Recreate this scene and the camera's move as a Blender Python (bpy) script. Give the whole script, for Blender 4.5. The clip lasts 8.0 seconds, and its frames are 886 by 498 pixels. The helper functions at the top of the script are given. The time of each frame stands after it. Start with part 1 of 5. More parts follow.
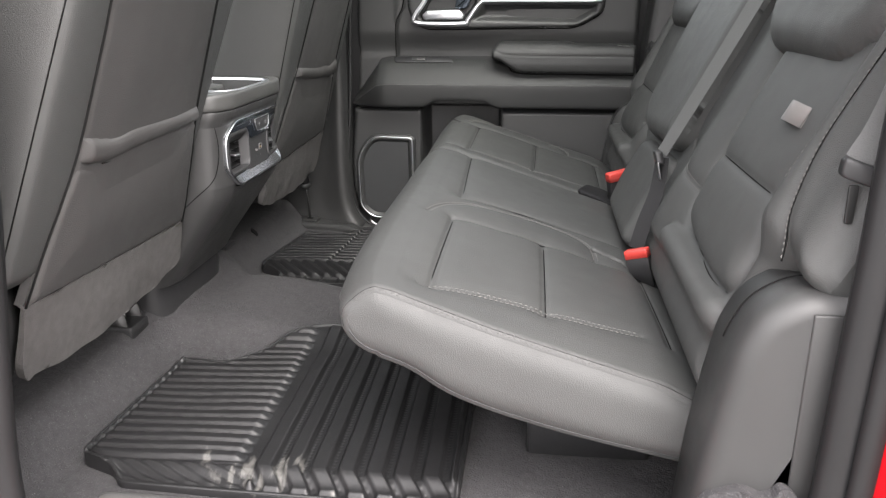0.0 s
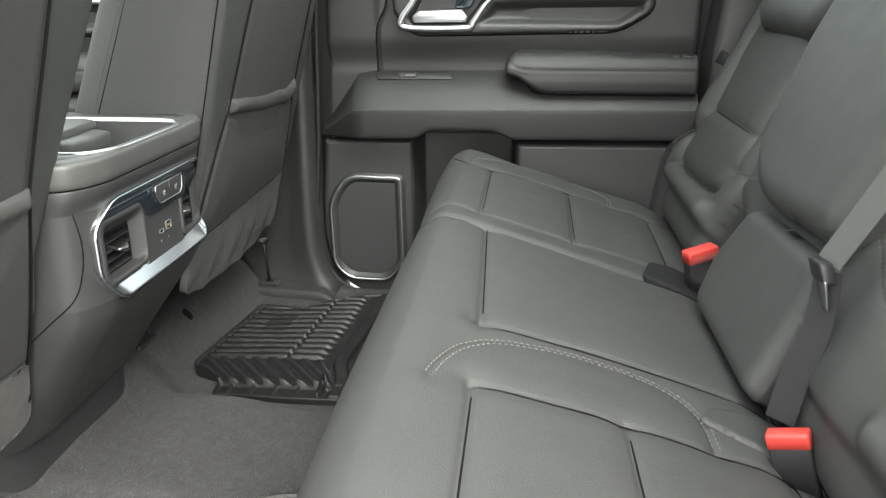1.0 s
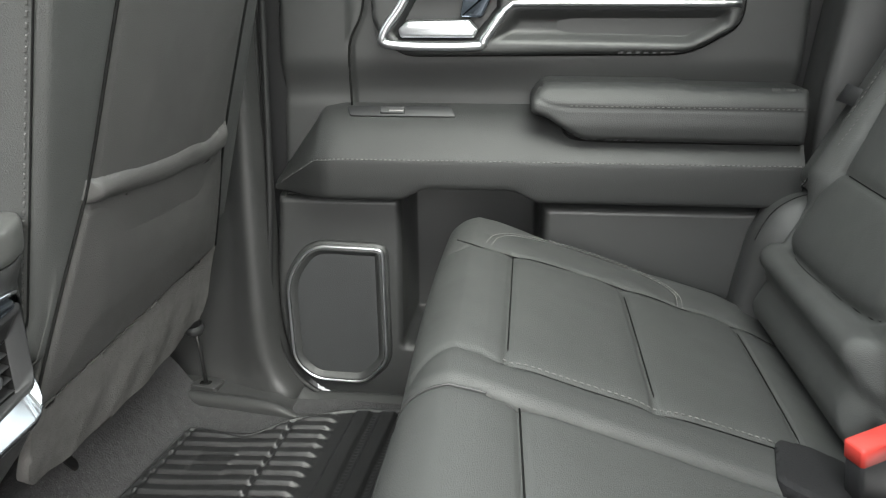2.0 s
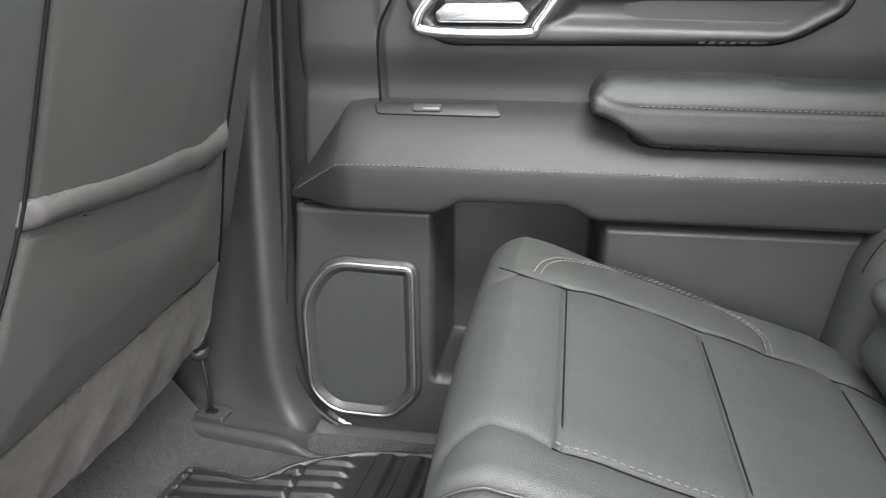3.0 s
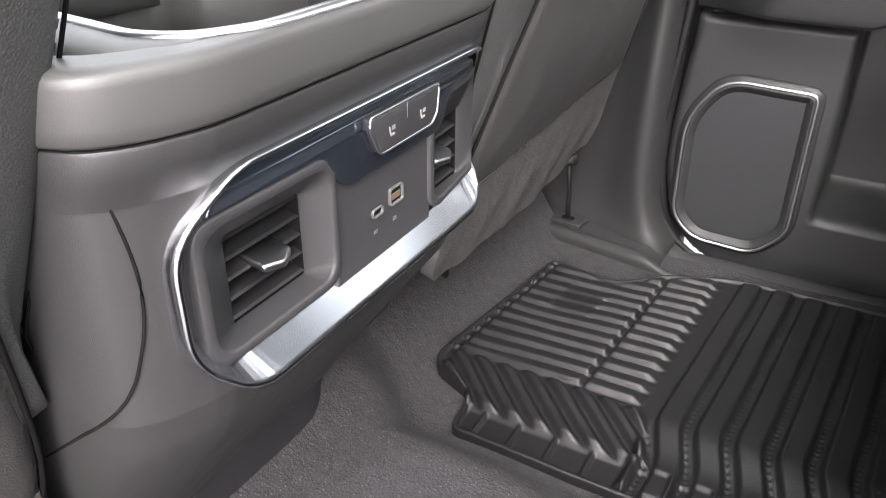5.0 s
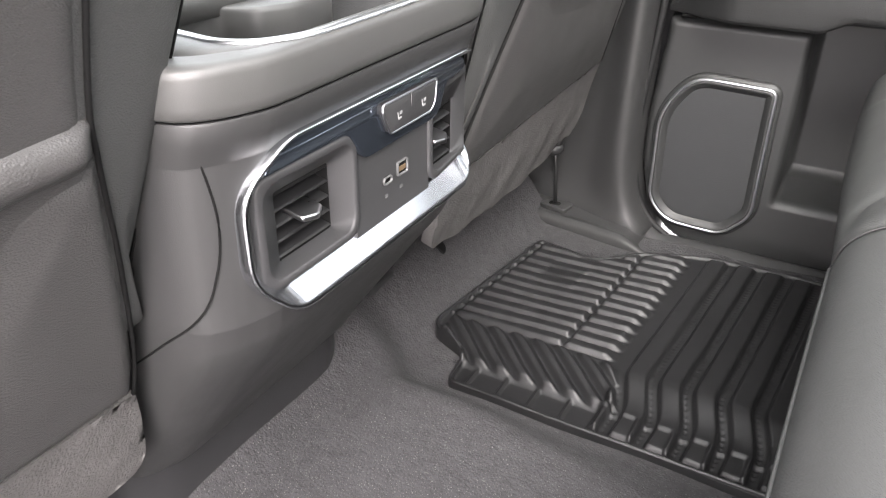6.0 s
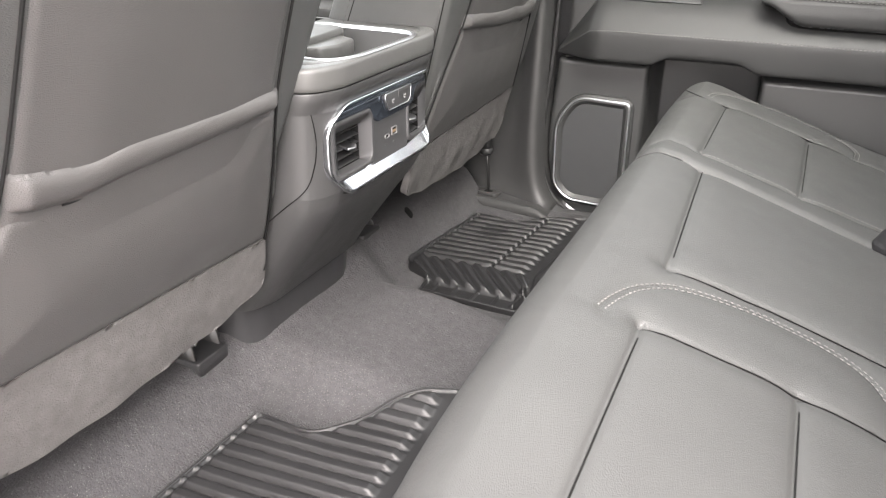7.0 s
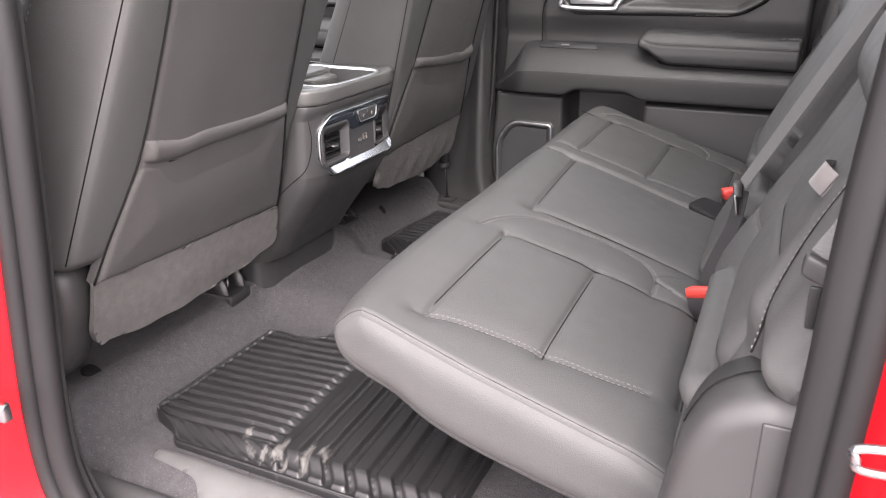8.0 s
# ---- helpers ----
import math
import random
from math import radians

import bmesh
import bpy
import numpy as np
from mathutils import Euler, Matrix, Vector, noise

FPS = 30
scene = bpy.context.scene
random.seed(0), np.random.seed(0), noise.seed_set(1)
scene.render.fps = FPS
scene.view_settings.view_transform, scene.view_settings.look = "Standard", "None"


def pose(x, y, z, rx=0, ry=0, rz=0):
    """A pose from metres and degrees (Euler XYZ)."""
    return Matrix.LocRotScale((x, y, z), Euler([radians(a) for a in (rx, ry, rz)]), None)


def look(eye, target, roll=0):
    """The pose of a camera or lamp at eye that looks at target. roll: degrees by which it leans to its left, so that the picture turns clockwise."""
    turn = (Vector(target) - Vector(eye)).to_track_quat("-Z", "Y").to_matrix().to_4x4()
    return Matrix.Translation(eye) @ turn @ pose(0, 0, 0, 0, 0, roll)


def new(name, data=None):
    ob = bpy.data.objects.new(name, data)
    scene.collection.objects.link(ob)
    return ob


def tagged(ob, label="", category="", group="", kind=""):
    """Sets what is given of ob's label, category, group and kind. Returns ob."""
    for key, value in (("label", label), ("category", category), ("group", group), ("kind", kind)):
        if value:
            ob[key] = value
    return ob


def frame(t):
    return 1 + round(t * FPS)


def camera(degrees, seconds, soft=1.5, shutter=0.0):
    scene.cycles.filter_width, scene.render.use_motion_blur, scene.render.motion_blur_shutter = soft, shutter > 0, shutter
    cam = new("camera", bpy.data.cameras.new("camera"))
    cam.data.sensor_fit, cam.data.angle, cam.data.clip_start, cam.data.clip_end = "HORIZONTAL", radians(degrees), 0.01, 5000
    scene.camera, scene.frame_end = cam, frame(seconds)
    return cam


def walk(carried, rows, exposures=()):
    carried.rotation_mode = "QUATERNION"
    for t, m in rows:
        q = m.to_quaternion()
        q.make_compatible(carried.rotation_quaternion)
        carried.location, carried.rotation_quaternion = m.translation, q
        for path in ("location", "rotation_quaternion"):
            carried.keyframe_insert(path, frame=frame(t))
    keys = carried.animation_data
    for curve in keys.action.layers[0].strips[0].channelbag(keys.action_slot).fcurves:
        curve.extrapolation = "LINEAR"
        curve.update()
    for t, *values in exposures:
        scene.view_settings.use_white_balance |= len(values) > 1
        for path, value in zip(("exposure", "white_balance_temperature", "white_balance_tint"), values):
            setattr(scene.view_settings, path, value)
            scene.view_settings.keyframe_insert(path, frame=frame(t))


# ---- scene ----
cam = camera(60.0, 8.0, soft=1.15, shutter=0.1)
PATH = [
    (0, (0.059, 0.099, 0.65), (-0.172, 1.984, 0.023), -0.3),
    (0.5, (0.039, 0.351, 0.655), (-0.189, 2.232, 0.015), -0.4),
    (1, (-0.023, 0.641, 0.657), (-0.23, 2.522, 0.011), -0.7),
    (1.5, (-0.059, 0.913, 0.664), (-0.251, 2.793, 0.01), -0.4),
    (1.7, (-0.069, 1.005, 0.671), (-0.257, 2.882, 0.008), -0.3),
    (2.8, (-0.098, 1.294, 0.655), (-0.328, 3.167, -0.009), -0.3),
    (3, (-0.098, 1.297, 0.653), (-0.391, 3.151, -0.037), -0.1),
    (3.5, (-0.137, 1.285, 0.641), (-0.643, 3.037, -0.18), -0.1),
    (4, (-0.248, 1.23, 0.573), (-0.922, 2.885, -0.325), 0.6),
    (4.5, (-0.268, 1.215, 0.564), (-1.045, 2.792, -0.389), 1.1),
    (4.7, (-0.263, 1.208, 0.565), (-1.079, 2.758, -0.4), 0.8),
    (5.8, (-0.23, 1.162, 0.58), (-1.08, 2.676, -0.413), 0.3),
    (6, (-0.2, 1.101, 0.599), (-1.034, 2.63, -0.382), 0.6),
    (6.5, (-0.1, 0.899, 0.643), (-0.894, 2.486, -0.28), 0.5),
    (7, (0.022, 0.627, 0.681), (-0.735, 2.269, -0.173), 0.4),
    (7.5, (0.174, 0.396, 0.721), (-0.584, 2.07, -0.068), 0.0),
    (8, (0.303, 0.202, 0.732), (-0.463, 1.897, -0.003), -0.4),
]
# stops, kelvin, tint: the clip's camera drifts from greenish to pinkish and brightens inside the cab
EXPOSURES = [(0.0, 2.5, 6650, 14), (0.5, 2.65, 6650, 10), (1.0, 2.75, 6650, 6), (1.5, 2.82, 6600, 6), (3.0, 3.35, 6450, 12), (3.5, 3.45, 6500, 14), (4.0, 3.35, 6530, 17), (4.5, 3.08, 6550, 19), (6.0, 3.36, 6650, 17), (6.5, 3.5, 6730, 17), (7.0, 3.5, 6800, 16), (7.5, 3.32, 6800, 18), (8.0, 2.86, 6750, 22)]
walk(cam, [(t, look(eye, target, roll)) for t, eye, target, roll in PATH], EXPOSURES)

# ---- world and light ----
world = bpy.data.worlds.new("sky")
scene.world = world
world.use_nodes = True
wn = world.node_tree
sky = wn.nodes.new("ShaderNodeTexSky")
sky.sky_type = "NISHITA"
sky.sun_disc = False
sky.sun_elevation, sky.sun_rotation = radians(47), radians(151)
sky.air_density, sky.dust_density = 1.0, 4.0
wn.nodes["Background"].inputs[1].default_value = 0.15
grey = wn.nodes.new("ShaderNodeHueSaturation")
grey.inputs["Saturation"].default_value = 0.22
wn.links.new(sky.outputs[0], grey.inputs["Color"])
wn.links.new(grey.outputs[0], wn.nodes["Background"].inputs[0])
sun = new("sun", bpy.data.lights.new("sun", "SUN"))
sun.data.energy, sun.data.angle, sun.data.color = 1.4, radians(150), (1.0, 0.98, 0.96)
sun.matrix_world = look((1.2, -2.2, 4.6), (0.0, 1.2, 0.3))

# ---- materials ----


def material(name, base, rough=0.5, metal=0.0, spec=0.5, grain=0.0, grain_scale=900.0, kind="noise", wave=0.0, wave_scale=14.0,
             vary=0.15, vary_scale=9.0, rough_vary=0.08, coat=0.0, sheen=0.0, speck=None):
    m = bpy.data.materials.new(name)
    m.use_nodes = True
    nt = m.node_tree
    b = nt.nodes["Principled BSDF"]
    b.inputs["Metallic"].default_value = metal
    b.inputs["Specular IOR Level"].default_value = spec
    b.inputs["Coat Weight"].default_value = coat
    b.inputs["Coat Roughness"].default_value = 0.08
    b.inputs["Sheen Weight"].default_value = sheen
    tc = nt.nodes.new("ShaderNodeTexCoord")

    def noise_tex(scale, detail=3.0):
        n = nt.nodes.new("ShaderNodeTexNoise")
        n.inputs["Scale"].default_value = scale
        n.inputs["Detail"].default_value = detail
        nt.links.new(tc.outputs["Object"], n.inputs["Vector"])
        return n

    big = noise_tex(vary_scale, 5.0)
    ramp = nt.nodes.new("ShaderNodeMix")
    ramp.data_type = "RGBA"
    nt.links.new(big.outputs["Fac"], ramp.inputs["Factor"])
    ramp.inputs["A"].default_value = (*[c * (1 - vary) for c in base], 1)
    ramp.inputs["B"].default_value = (*[min(1, c * (1 + vary)) for c in base], 1)
    col = ramp.outputs["Result"]
    if speck:
        fine = noise_tex(speck[0], 2.0)
        mr = nt.nodes.new("ShaderNodeMapRange")
        mr.inputs["From Min"].default_value, mr.inputs["From Max"].default_value = speck[1], speck[2]
        nt.links.new(fine.outputs["Fac"], mr.inputs["Value"])
        mix = nt.nodes.new("ShaderNodeMix")
        mix.data_type = "RGBA"
        nt.links.new(mr.outputs["Result"], mix.inputs["Factor"])
        nt.links.new(col, mix.inputs["A"])
        mix.inputs["B"].default_value = (*speck[3], 1)
        col = mix.outputs["Result"]
    nt.links.new(col, b.inputs["Base Color"])
    rn = noise_tex(vary_scale * 3.1, 4.0)
    rr = nt.nodes.new("ShaderNodeMapRange")
    rr.inputs["To Min"].default_value, rr.inputs["To Max"].default_value = max(0.02, rough - rough_vary), min(1, rough + rough_vary)
    nt.links.new(rn.outputs["Fac"], rr.inputs["Value"])
    nt.links.new(rr.outputs["Result"], b.inputs["Roughness"])
    last = None
    if grain:
        if kind == "cells":
            g = nt.nodes.new("ShaderNodeTexVoronoi")
            g.inputs["Scale"].default_value = grain_scale
            nt.links.new(tc.outputs["Object"], g.inputs["Vector"])
            height = g.outputs["Distance"]
        else:
            height = noise_tex(grain_scale, 2.0).outputs["Fac"]
        bump = nt.nodes.new("ShaderNodeBump")
        bump.inputs["Strength"].default_value = grain
        bump.inputs["Distance"].default_value = 0.6 / grain_scale
        nt.links.new(height, bump.inputs["Height"])
        last = bump
    if wave:
        w = noise_tex(wave_scale, 4.0)
        bump = nt.nodes.new("ShaderNodeBump")
        bump.inputs["Strength"].default_value = wave
        bump.inputs["Distance"].default_value = 0.01
        nt.links.new(w.outputs["Fac"], bump.inputs["Height"])
        if last:
            nt.links.new(last.outputs["Normal"], bump.inputs["Normal"])
        last = bump
    if last:
        nt.links.new(last.outputs["Normal"], b.inputs["Normal"])
    return m


LEATHER = material("black_leather", (0.045, 0.046, 0.045), 0.58, spec=0.5, grain=0.45, grain_scale=900, kind="cells", wave=0.12, wave_scale=18, vary=0.12)
DOOR_VINYL = material("door_vinyl", (0.019, 0.0195, 0.0195), 0.52, spec=0.45, grain=0.3, grain_scale=800, kind="cells", wave=0.06, wave_scale=12, vary=0.1)
LEATHER_BACK = material("seat_back_vinyl", (0.054, 0.0525, 0.0515), 0.46, grain=0.45, grain_scale=900, kind="cells", wave=0.10, wave_scale=14, vary=0.1)
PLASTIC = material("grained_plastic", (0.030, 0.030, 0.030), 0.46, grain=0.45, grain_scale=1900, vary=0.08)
# the body's plastic again, lightened to stand for sky light on upward faces
PLASTIC_TOP_LIT = material("grained_plastic_top_lit", (0.066, 0.066, 0.064), 0.38, spec=0.6, grain=0.4, grain_scale=1900, vary=0.08)
PLASTIC_DARK = material("dark_plastic", (0.022, 0.022, 0.023), 0.45, grain=0.2, grain_scale=900, vary=0.1)
DOOR_PLASTIC = material("door_panel_plastic", (0.024, 0.0245, 0.0245), 0.48, spec=0.5, grain=0.25, grain_scale=1000, vary=0.07)
CARPET = material("grey_carpet", (0.042, 0.0412, 0.0428), 0.95, spec=0.1, grain=1.0, grain_scale=330, wave=0.3, wave_scale=60, vary=0.35, vary_scale=80,
                  sheen=0.03, speck=(700, 0.62, 0.74, (0.15, 0.147, 0.144)))
FABRIC = material("grey_fabric", (0.086, 0.083, 0.081), 0.95, spec=0.05, grain=1.0, grain_scale=500, wave=0.3, wave_scale=24, vary=0.35, vary_scale=60, speck=(420, 0.45, 0.75, (0.085, 0.082, 0.08)))
RUBBER = material("black_rubber", (0.013, 0.013, 0.0135), 0.42, spec=0.4, grain=0.2, grain_scale=600, vary=0.25, vary_scale=14, rough_vary=0.12)
SEAL = material("rubber_seal", (0.011, 0.011, 0.0115), 0.55, spec=0.35, vary=0.2)
BEZEL_CHROME = material("polished_chrome", (0.66, 0.68, 0.71), 0.20, metal=1.0, vary=0.03, rough_vary=0.03)
CHROME = material("satin_chrome", (0.66, 0.67, 0.69), 0.30, metal=1.0, vary=0.03, rough_vary=0.04)
DARK_CHROME = material("darkened_chrome", (0.10, 0.12, 0.15), 0.12, metal=0.85, vary=0.05, rough_vary=0.03, coat=0.6)
SWITCH_BLACK = material("switch_black", (0.010, 0.010, 0.011), 0.38, vary=0.1)
SEAM = material("seam_fold", (0.009, 0.009, 0.009), 0.9, spec=0.05, vary=0.1)
THREAD = material("grey_thread", (0.115, 0.112, 0.108), 0.75, vary=0.15, vary_scale=200)
THREAD_DARK = material("dark_thread", (0.10, 0.098, 0.094), 0.75, vary=0.15, vary_scale=200)
THREAD_BLACK = material("black_thread", (0.055, 0.054, 0.053), 0.75, vary=0.15, vary_scale=200)
RED_PAINT = material("red_car_paint", (0.42, 0.004, 0.009), 0.35, spec=0.3, coat=0.35, vary=0.04, rough_vary=0.03)
RED_PLASTIC = material("red_plastic", (0.52, 0.05, 0.04), 0.4, vary=0.08)
STRAP = material("satin_ribbon", (0.16, 0.15, 0.145), 0.4, grain=0.3, grain_scale=700, vary=0.08, sheen=0.2)
WEBBING = material("belt_webbing", (0.068, 0.069, 0.068), 0.55, grain=0.6, grain_scale=600, vary=0.1, sheen=0.1)
BELT_DARK = material("dark_belt_webbing", (0.024, 0.024, 0.025), 0.7, spec=0.2, grain=0.6, grain_scale=600, vary=0.1)
STEEL = material("steel", (0.45, 0.45, 0.46), 0.3, metal=1.0, vary=0.1)
DULL_STEEL = material("dull_steel", (0.22, 0.21, 0.21), 0.4, metal=0.8, vary=0.2)
BLACK_METAL = material("black_steel", (0.02, 0.02, 0.02), 0.4, metal=0.3, vary=0.2)
GREY_INK = material("grey_print", (0.24, 0.24, 0.24), 0.6, vary=0.02)
DIM_INK = material("dim_print", (0.085, 0.085, 0.085), 0.6, vary=0.02)
HEADLINER = material("headliner_cloth", (0.42, 0.41, 0.40), 0.95, grain=0.4, grain_scale=500, spec=0.1)
GREY_PANEL = material("grey_console_panel", (0.034, 0.034, 0.035), 0.5, grain=0.2, grain_scale=900, vary=0.06)
ASPHALT = material("asphalt", (0.16, 0.16, 0.155), 0.9, grain=0.8, grain_scale=90, vary=0.25, vary_scale=1.5)
TRAY = material("tray_liner", (0.034, 0.034, 0.034), 0.6, spec=0.3, grain=0.3, grain_scale=700)
SILL_METAL = material("worn_apron", (0.065, 0.065, 0.064), 0.45, metal=0.0, grain=0.1, grain_scale=300, vary=0.3, vary_scale=25)


def tinted_glass(name, tint):
    """A thin pane: tinted light passes straight on, and its face mirrors a little."""
    m = bpy.data.materials.new(name)
    m.use_nodes = True
    nt = m.node_tree
    nt.nodes.clear()
    out = nt.nodes.new("ShaderNodeOutputMaterial")
    clear = nt.nodes.new("ShaderNodeBsdfTransparent")
    clear.inputs["Color"].default_value = (*tint, 1)
    gloss = nt.nodes.new("ShaderNodeBsdfGlossy")
    gloss.inputs["Roughness"].default_value = 0.02
    fr = nt.nodes.new("ShaderNodeFresnel")
    fr.inputs["IOR"].default_value = 1.3
    mix = nt.nodes.new("ShaderNodeMixShader")
    nt.links.new(fr.outputs[0], mix.inputs[0])
    nt.links.new(clear.outputs[0], mix.inputs[1])
    nt.links.new(gloss.outputs[0], mix.inputs[2])
    nt.links.new(mix.outputs[0], out.inputs["Surface"])
    return m


GLASS = tinted_glass("tinted_glass", (0.93, 0.955, 0.935))

# ---- mesh helpers ----


def smooth_line(pts, n=8, closed=False):
    """Catmull-Rom through the points."""
    p = [np.array(q, float) for q in pts]
    out = []
    m = len(p) if closed else len(p) - 1
    for i in range(m):
        a = p[i - 1] if (i > 0 or closed) else 2 * p[0] - p[1]
        b, c = p[i], p[(i + 1) % len(p)]
        d = p[(i + 2) % len(p)] if (i + 2 < len(p) or closed) else 2 * p[-1] - p[-2]
        for k in range(n):
            t = k / n
            out.append(0.5 * (2 * b + (c - a) * t + (2 * a - 5 * b + 4 * c - d) * t * t + (3 * b - a - 3 * c + d) * t ** 3))
    if not closed:
        out.append(p[-1])
    return np.array(out)


def round_poly(pts, r, n=5):
    """A closed outline with its corners rounded; r: one radius or one for each corner."""
    p = np.array(pts, float)
    out = []
    for i in range(len(p)):
        a, b, c = p[i - 1], p[i], p[(i + 1) % len(p)]
        ri = r[i] if isinstance(r, (list, tuple)) else r
        la, lc = np.linalg.norm(a - b), np.linalg.norm(c - b)
        k = min(ri, 0.45 * la, 0.45 * lc)
        s, e = b + (a - b) / la * k, b + (c - b) / lc * k
        for j in range(n + 1):
            t = j / n
            out.append((1 - t) ** 2 * s + 2 * t * (1 - t) * b + t * t * e)
    return np.array(out)


def line_distance(px, py, line, closed=False):
    """Distance of points to a polyline, and the nearest places on it."""
    best = np.full(px.shape, 1e9)
    nx, ny = px.copy(), py.copy()
    seq = np.vstack([line, line[:1]]) if closed else line
    for (ax, ay), (bx, by) in zip(seq[:-1], seq[1:]):
        dx, dy = bx - ax, by - ay
        ll = dx * dx + dy * dy + 1e-12
        t = np.clip(((px - ax) * dx + (py - ay) * dy) / ll, 0, 1)
        qx, qy = ax + t * dx, ay + t * dy
        d = np.hypot(px - qx, py - qy)
        near = d < best
        best = np.where(near, d, best)
        nx, ny = np.where(near, qx, nx), np.where(near, qy, ny)
    return best, nx, ny


def inside_poly(px, py, poly):
    ok = np.zeros(px.shape, bool)
    for (ax, ay), (bx, by) in zip(poly, np.roll(poly, -1, 0)):
        if ay == by:
            continue
        hit = ((ay > py) != (by > py)) & (px < (bx - ax) * (py - ay) / (by - ay) + ax)
        ok ^= hit
    return ok


def smoothstep(a, b, x):
    t = np.clip((x - a) / (b - a), 0, 1)
    return t * t * (3 - 2 * t)


def edge_round(d, r):
    """How far a surface drops near its border, for a border rounded with radius r."""
    k = np.clip(1 - d / r, 0, 1)
    return r * (1 - np.sqrt(np.clip(1 - k * k, 0, 1)))


def to_mesh(name, verts, faces, smooth=True):
    me = bpy.data.meshes.new(name)
    me.from_pydata([tuple(map(float, v)) for v in verts], [], [tuple(map(int, f)) for f in faces])
    me.validate()
    bm = bmesh.new()
    bm.from_mesh(me)
    bmesh.ops.recalc_face_normals(bm, faces=bm.faces)
    bm.to_mesh(me)
    bm.free()
    if smooth:
        me.polygons.foreach_set("use_smooth", [True] * len(me.polygons))
    return me


def thing(name, at, label, category, group="", kind=""):
    ob = new(name)
    ob.empty_display_size = 0.05
    ob.location = at
    return tagged(ob, label, category, group, kind)


def part(name, geo, mat, parent=None, label="", smooth=True, sharp=None):
    """Links geometry (vertices, faces), in world coordinates, as one mesh object under a thing or a part."""
    me = to_mesh(name, geo[0], geo[1], smooth)
    me.materials.append(mat)
    if sharp:
        me.set_sharp_from_angle(angle=radians(sharp))
    ob = new(name, me)
    if parent:
        ob.parent = parent
        if parent.type == "EMPTY":
            ob.matrix_parent_inverse = Matrix.Translation(parent.location).inverted()
    if label:
        ob["label"] = label
    return ob


def structure(name, geo, mat, label, category, smooth=True, sharp=None):
    return tagged(part(name, geo, mat, None, "", smooth, sharp), label, category, "", "structure")


def join(*geos):
    verts, faces = [], []
    for v, f in geos:
        k = len(verts)
        verts.extend(v)
        faces.extend([tuple(i + k for i in q) for q in f])
    return verts, faces


def loft(loops, cap=True, closed=True):
    """Quads between loops of equally many points."""
    n = len(loops[0])
    verts = [p for l in loops for p in l]
    faces = []
    for i in range(len(loops) - 1):
        for j in range(n if closed else n - 1):
            k = (j + 1) % n
            faces.append((i * n + j, i * n + k, (i + 1) * n + k, (i + 1) * n + j))
    if cap and closed:
        faces.append(tuple(range(n)))
        faces.append(tuple((len(loops) - 1) * n + j for j in range(n)))
    return verts, faces


def tube(pts, r, n=8, closed=False, flat=1.0, up=(0, 0, 1)):
    """A rod along points; flat squeezes it along up."""
    p = np.array(pts, float)
    up = np.array(up, float)
    loops = []
    for i in range(len(p)):
        a = p[i - 1] if (i > 0 or closed) else p[i]
        b = p[(i + 1) % len(p)] if (i < len(p) - 1 or closed) else p[i]
        t = (b - a) / (np.linalg.norm(b - a) + 1e-12)
        s = np.cross(t, up)
        s = s / (np.linalg.norm(s) + 1e-12)
        u = np.cross(s, t)
        rr = r[i] if isinstance(r, (list, tuple, np.ndarray)) else r
        loops.append([p[i] + rr * (math.cos(q) * s + flat * math.sin(q) * u) for q in np.linspace(0, 2 * math.pi, n, endpoint=False)])
    if closed:
        loops.append(loops[0])
        return loft(loops, cap=False)
    return loft(loops)


def inset(poly, d):
    """An outline moved inwards by d."""
    p = np.array(poly, float)
    area = 0.5 * np.sum(p[:, 0] * np.roll(p[:, 1], -1) - np.roll(p[:, 0], -1) * p[:, 1])
    sgn = 1 if area > 0 else -1
    e0, e1 = p - np.roll(p, 1, 0), np.roll(p, -1, 0) - p
    n0 = np.stack([-e0[:, 1], e0[:, 0]], 1) / (np.linalg.norm(e0, axis=1)[:, None] + 1e-12)
    n1 = np.stack([-e1[:, 1], e1[:, 0]], 1) / (np.linalg.norm(e1, axis=1)[:, None] + 1e-12)
    n = n0 + n1
    n = n / np.maximum(np.linalg.norm(n, axis=1)[:, None], 1e-6)
    return p + sgn * d * n


def slab(poly, place, h0, h1, bevel=0.002, steps=3):
    """A plate with the outline poly from height h0 to h1, its upper border rounded. place(a, b, h) gives the point in the world."""
    loops = [[place(a, b, h0) for a, b in poly]]
    for k in range(steps + 1):
        q = k / steps * math.pi / 2
        ring = inset(poly, bevel * (1 - math.cos(q)))
        loops.append([place(a, b, h1 - bevel + bevel * math.sin(q)) for a, b in ring])
    return loft(loops)


def ring_plate(outer, inner, place, h0, h1, h2=None):
    """A flat frame between two outlines of equally many points, h1 high, falling to h2 at its inner border."""
    h2 = h1 if h2 is None else h2
    mix = lambda t: [np.array(a) * (1 - t) + np.array(b) * t for a, b in zip(outer, inner)]
    rows = ((0.0, h0), (0.0, h1 - 0.0018), (0.04, h1 - 0.0006), (0.12, h1), (0.62, h1), (0.74, h1 - 0.0008), (1.0, h2), (1.0, h0))
    return loft([[place(a, b, h) for a, b in mix(t)] for t, h in rows], cap=False)


def box(x0, x1, y0, y1, z0, z1, r=0.004):
    """A box with rounded upright and upper edges."""
    poly = round_poly([(x0, y0), (x1, y0), (x1, y1), (x0, y1)], r, 3)
    return slab(poly, lambda a, b, h: (a, b, h), z0, z1, min(r, (z1 - z0) * 0.45))


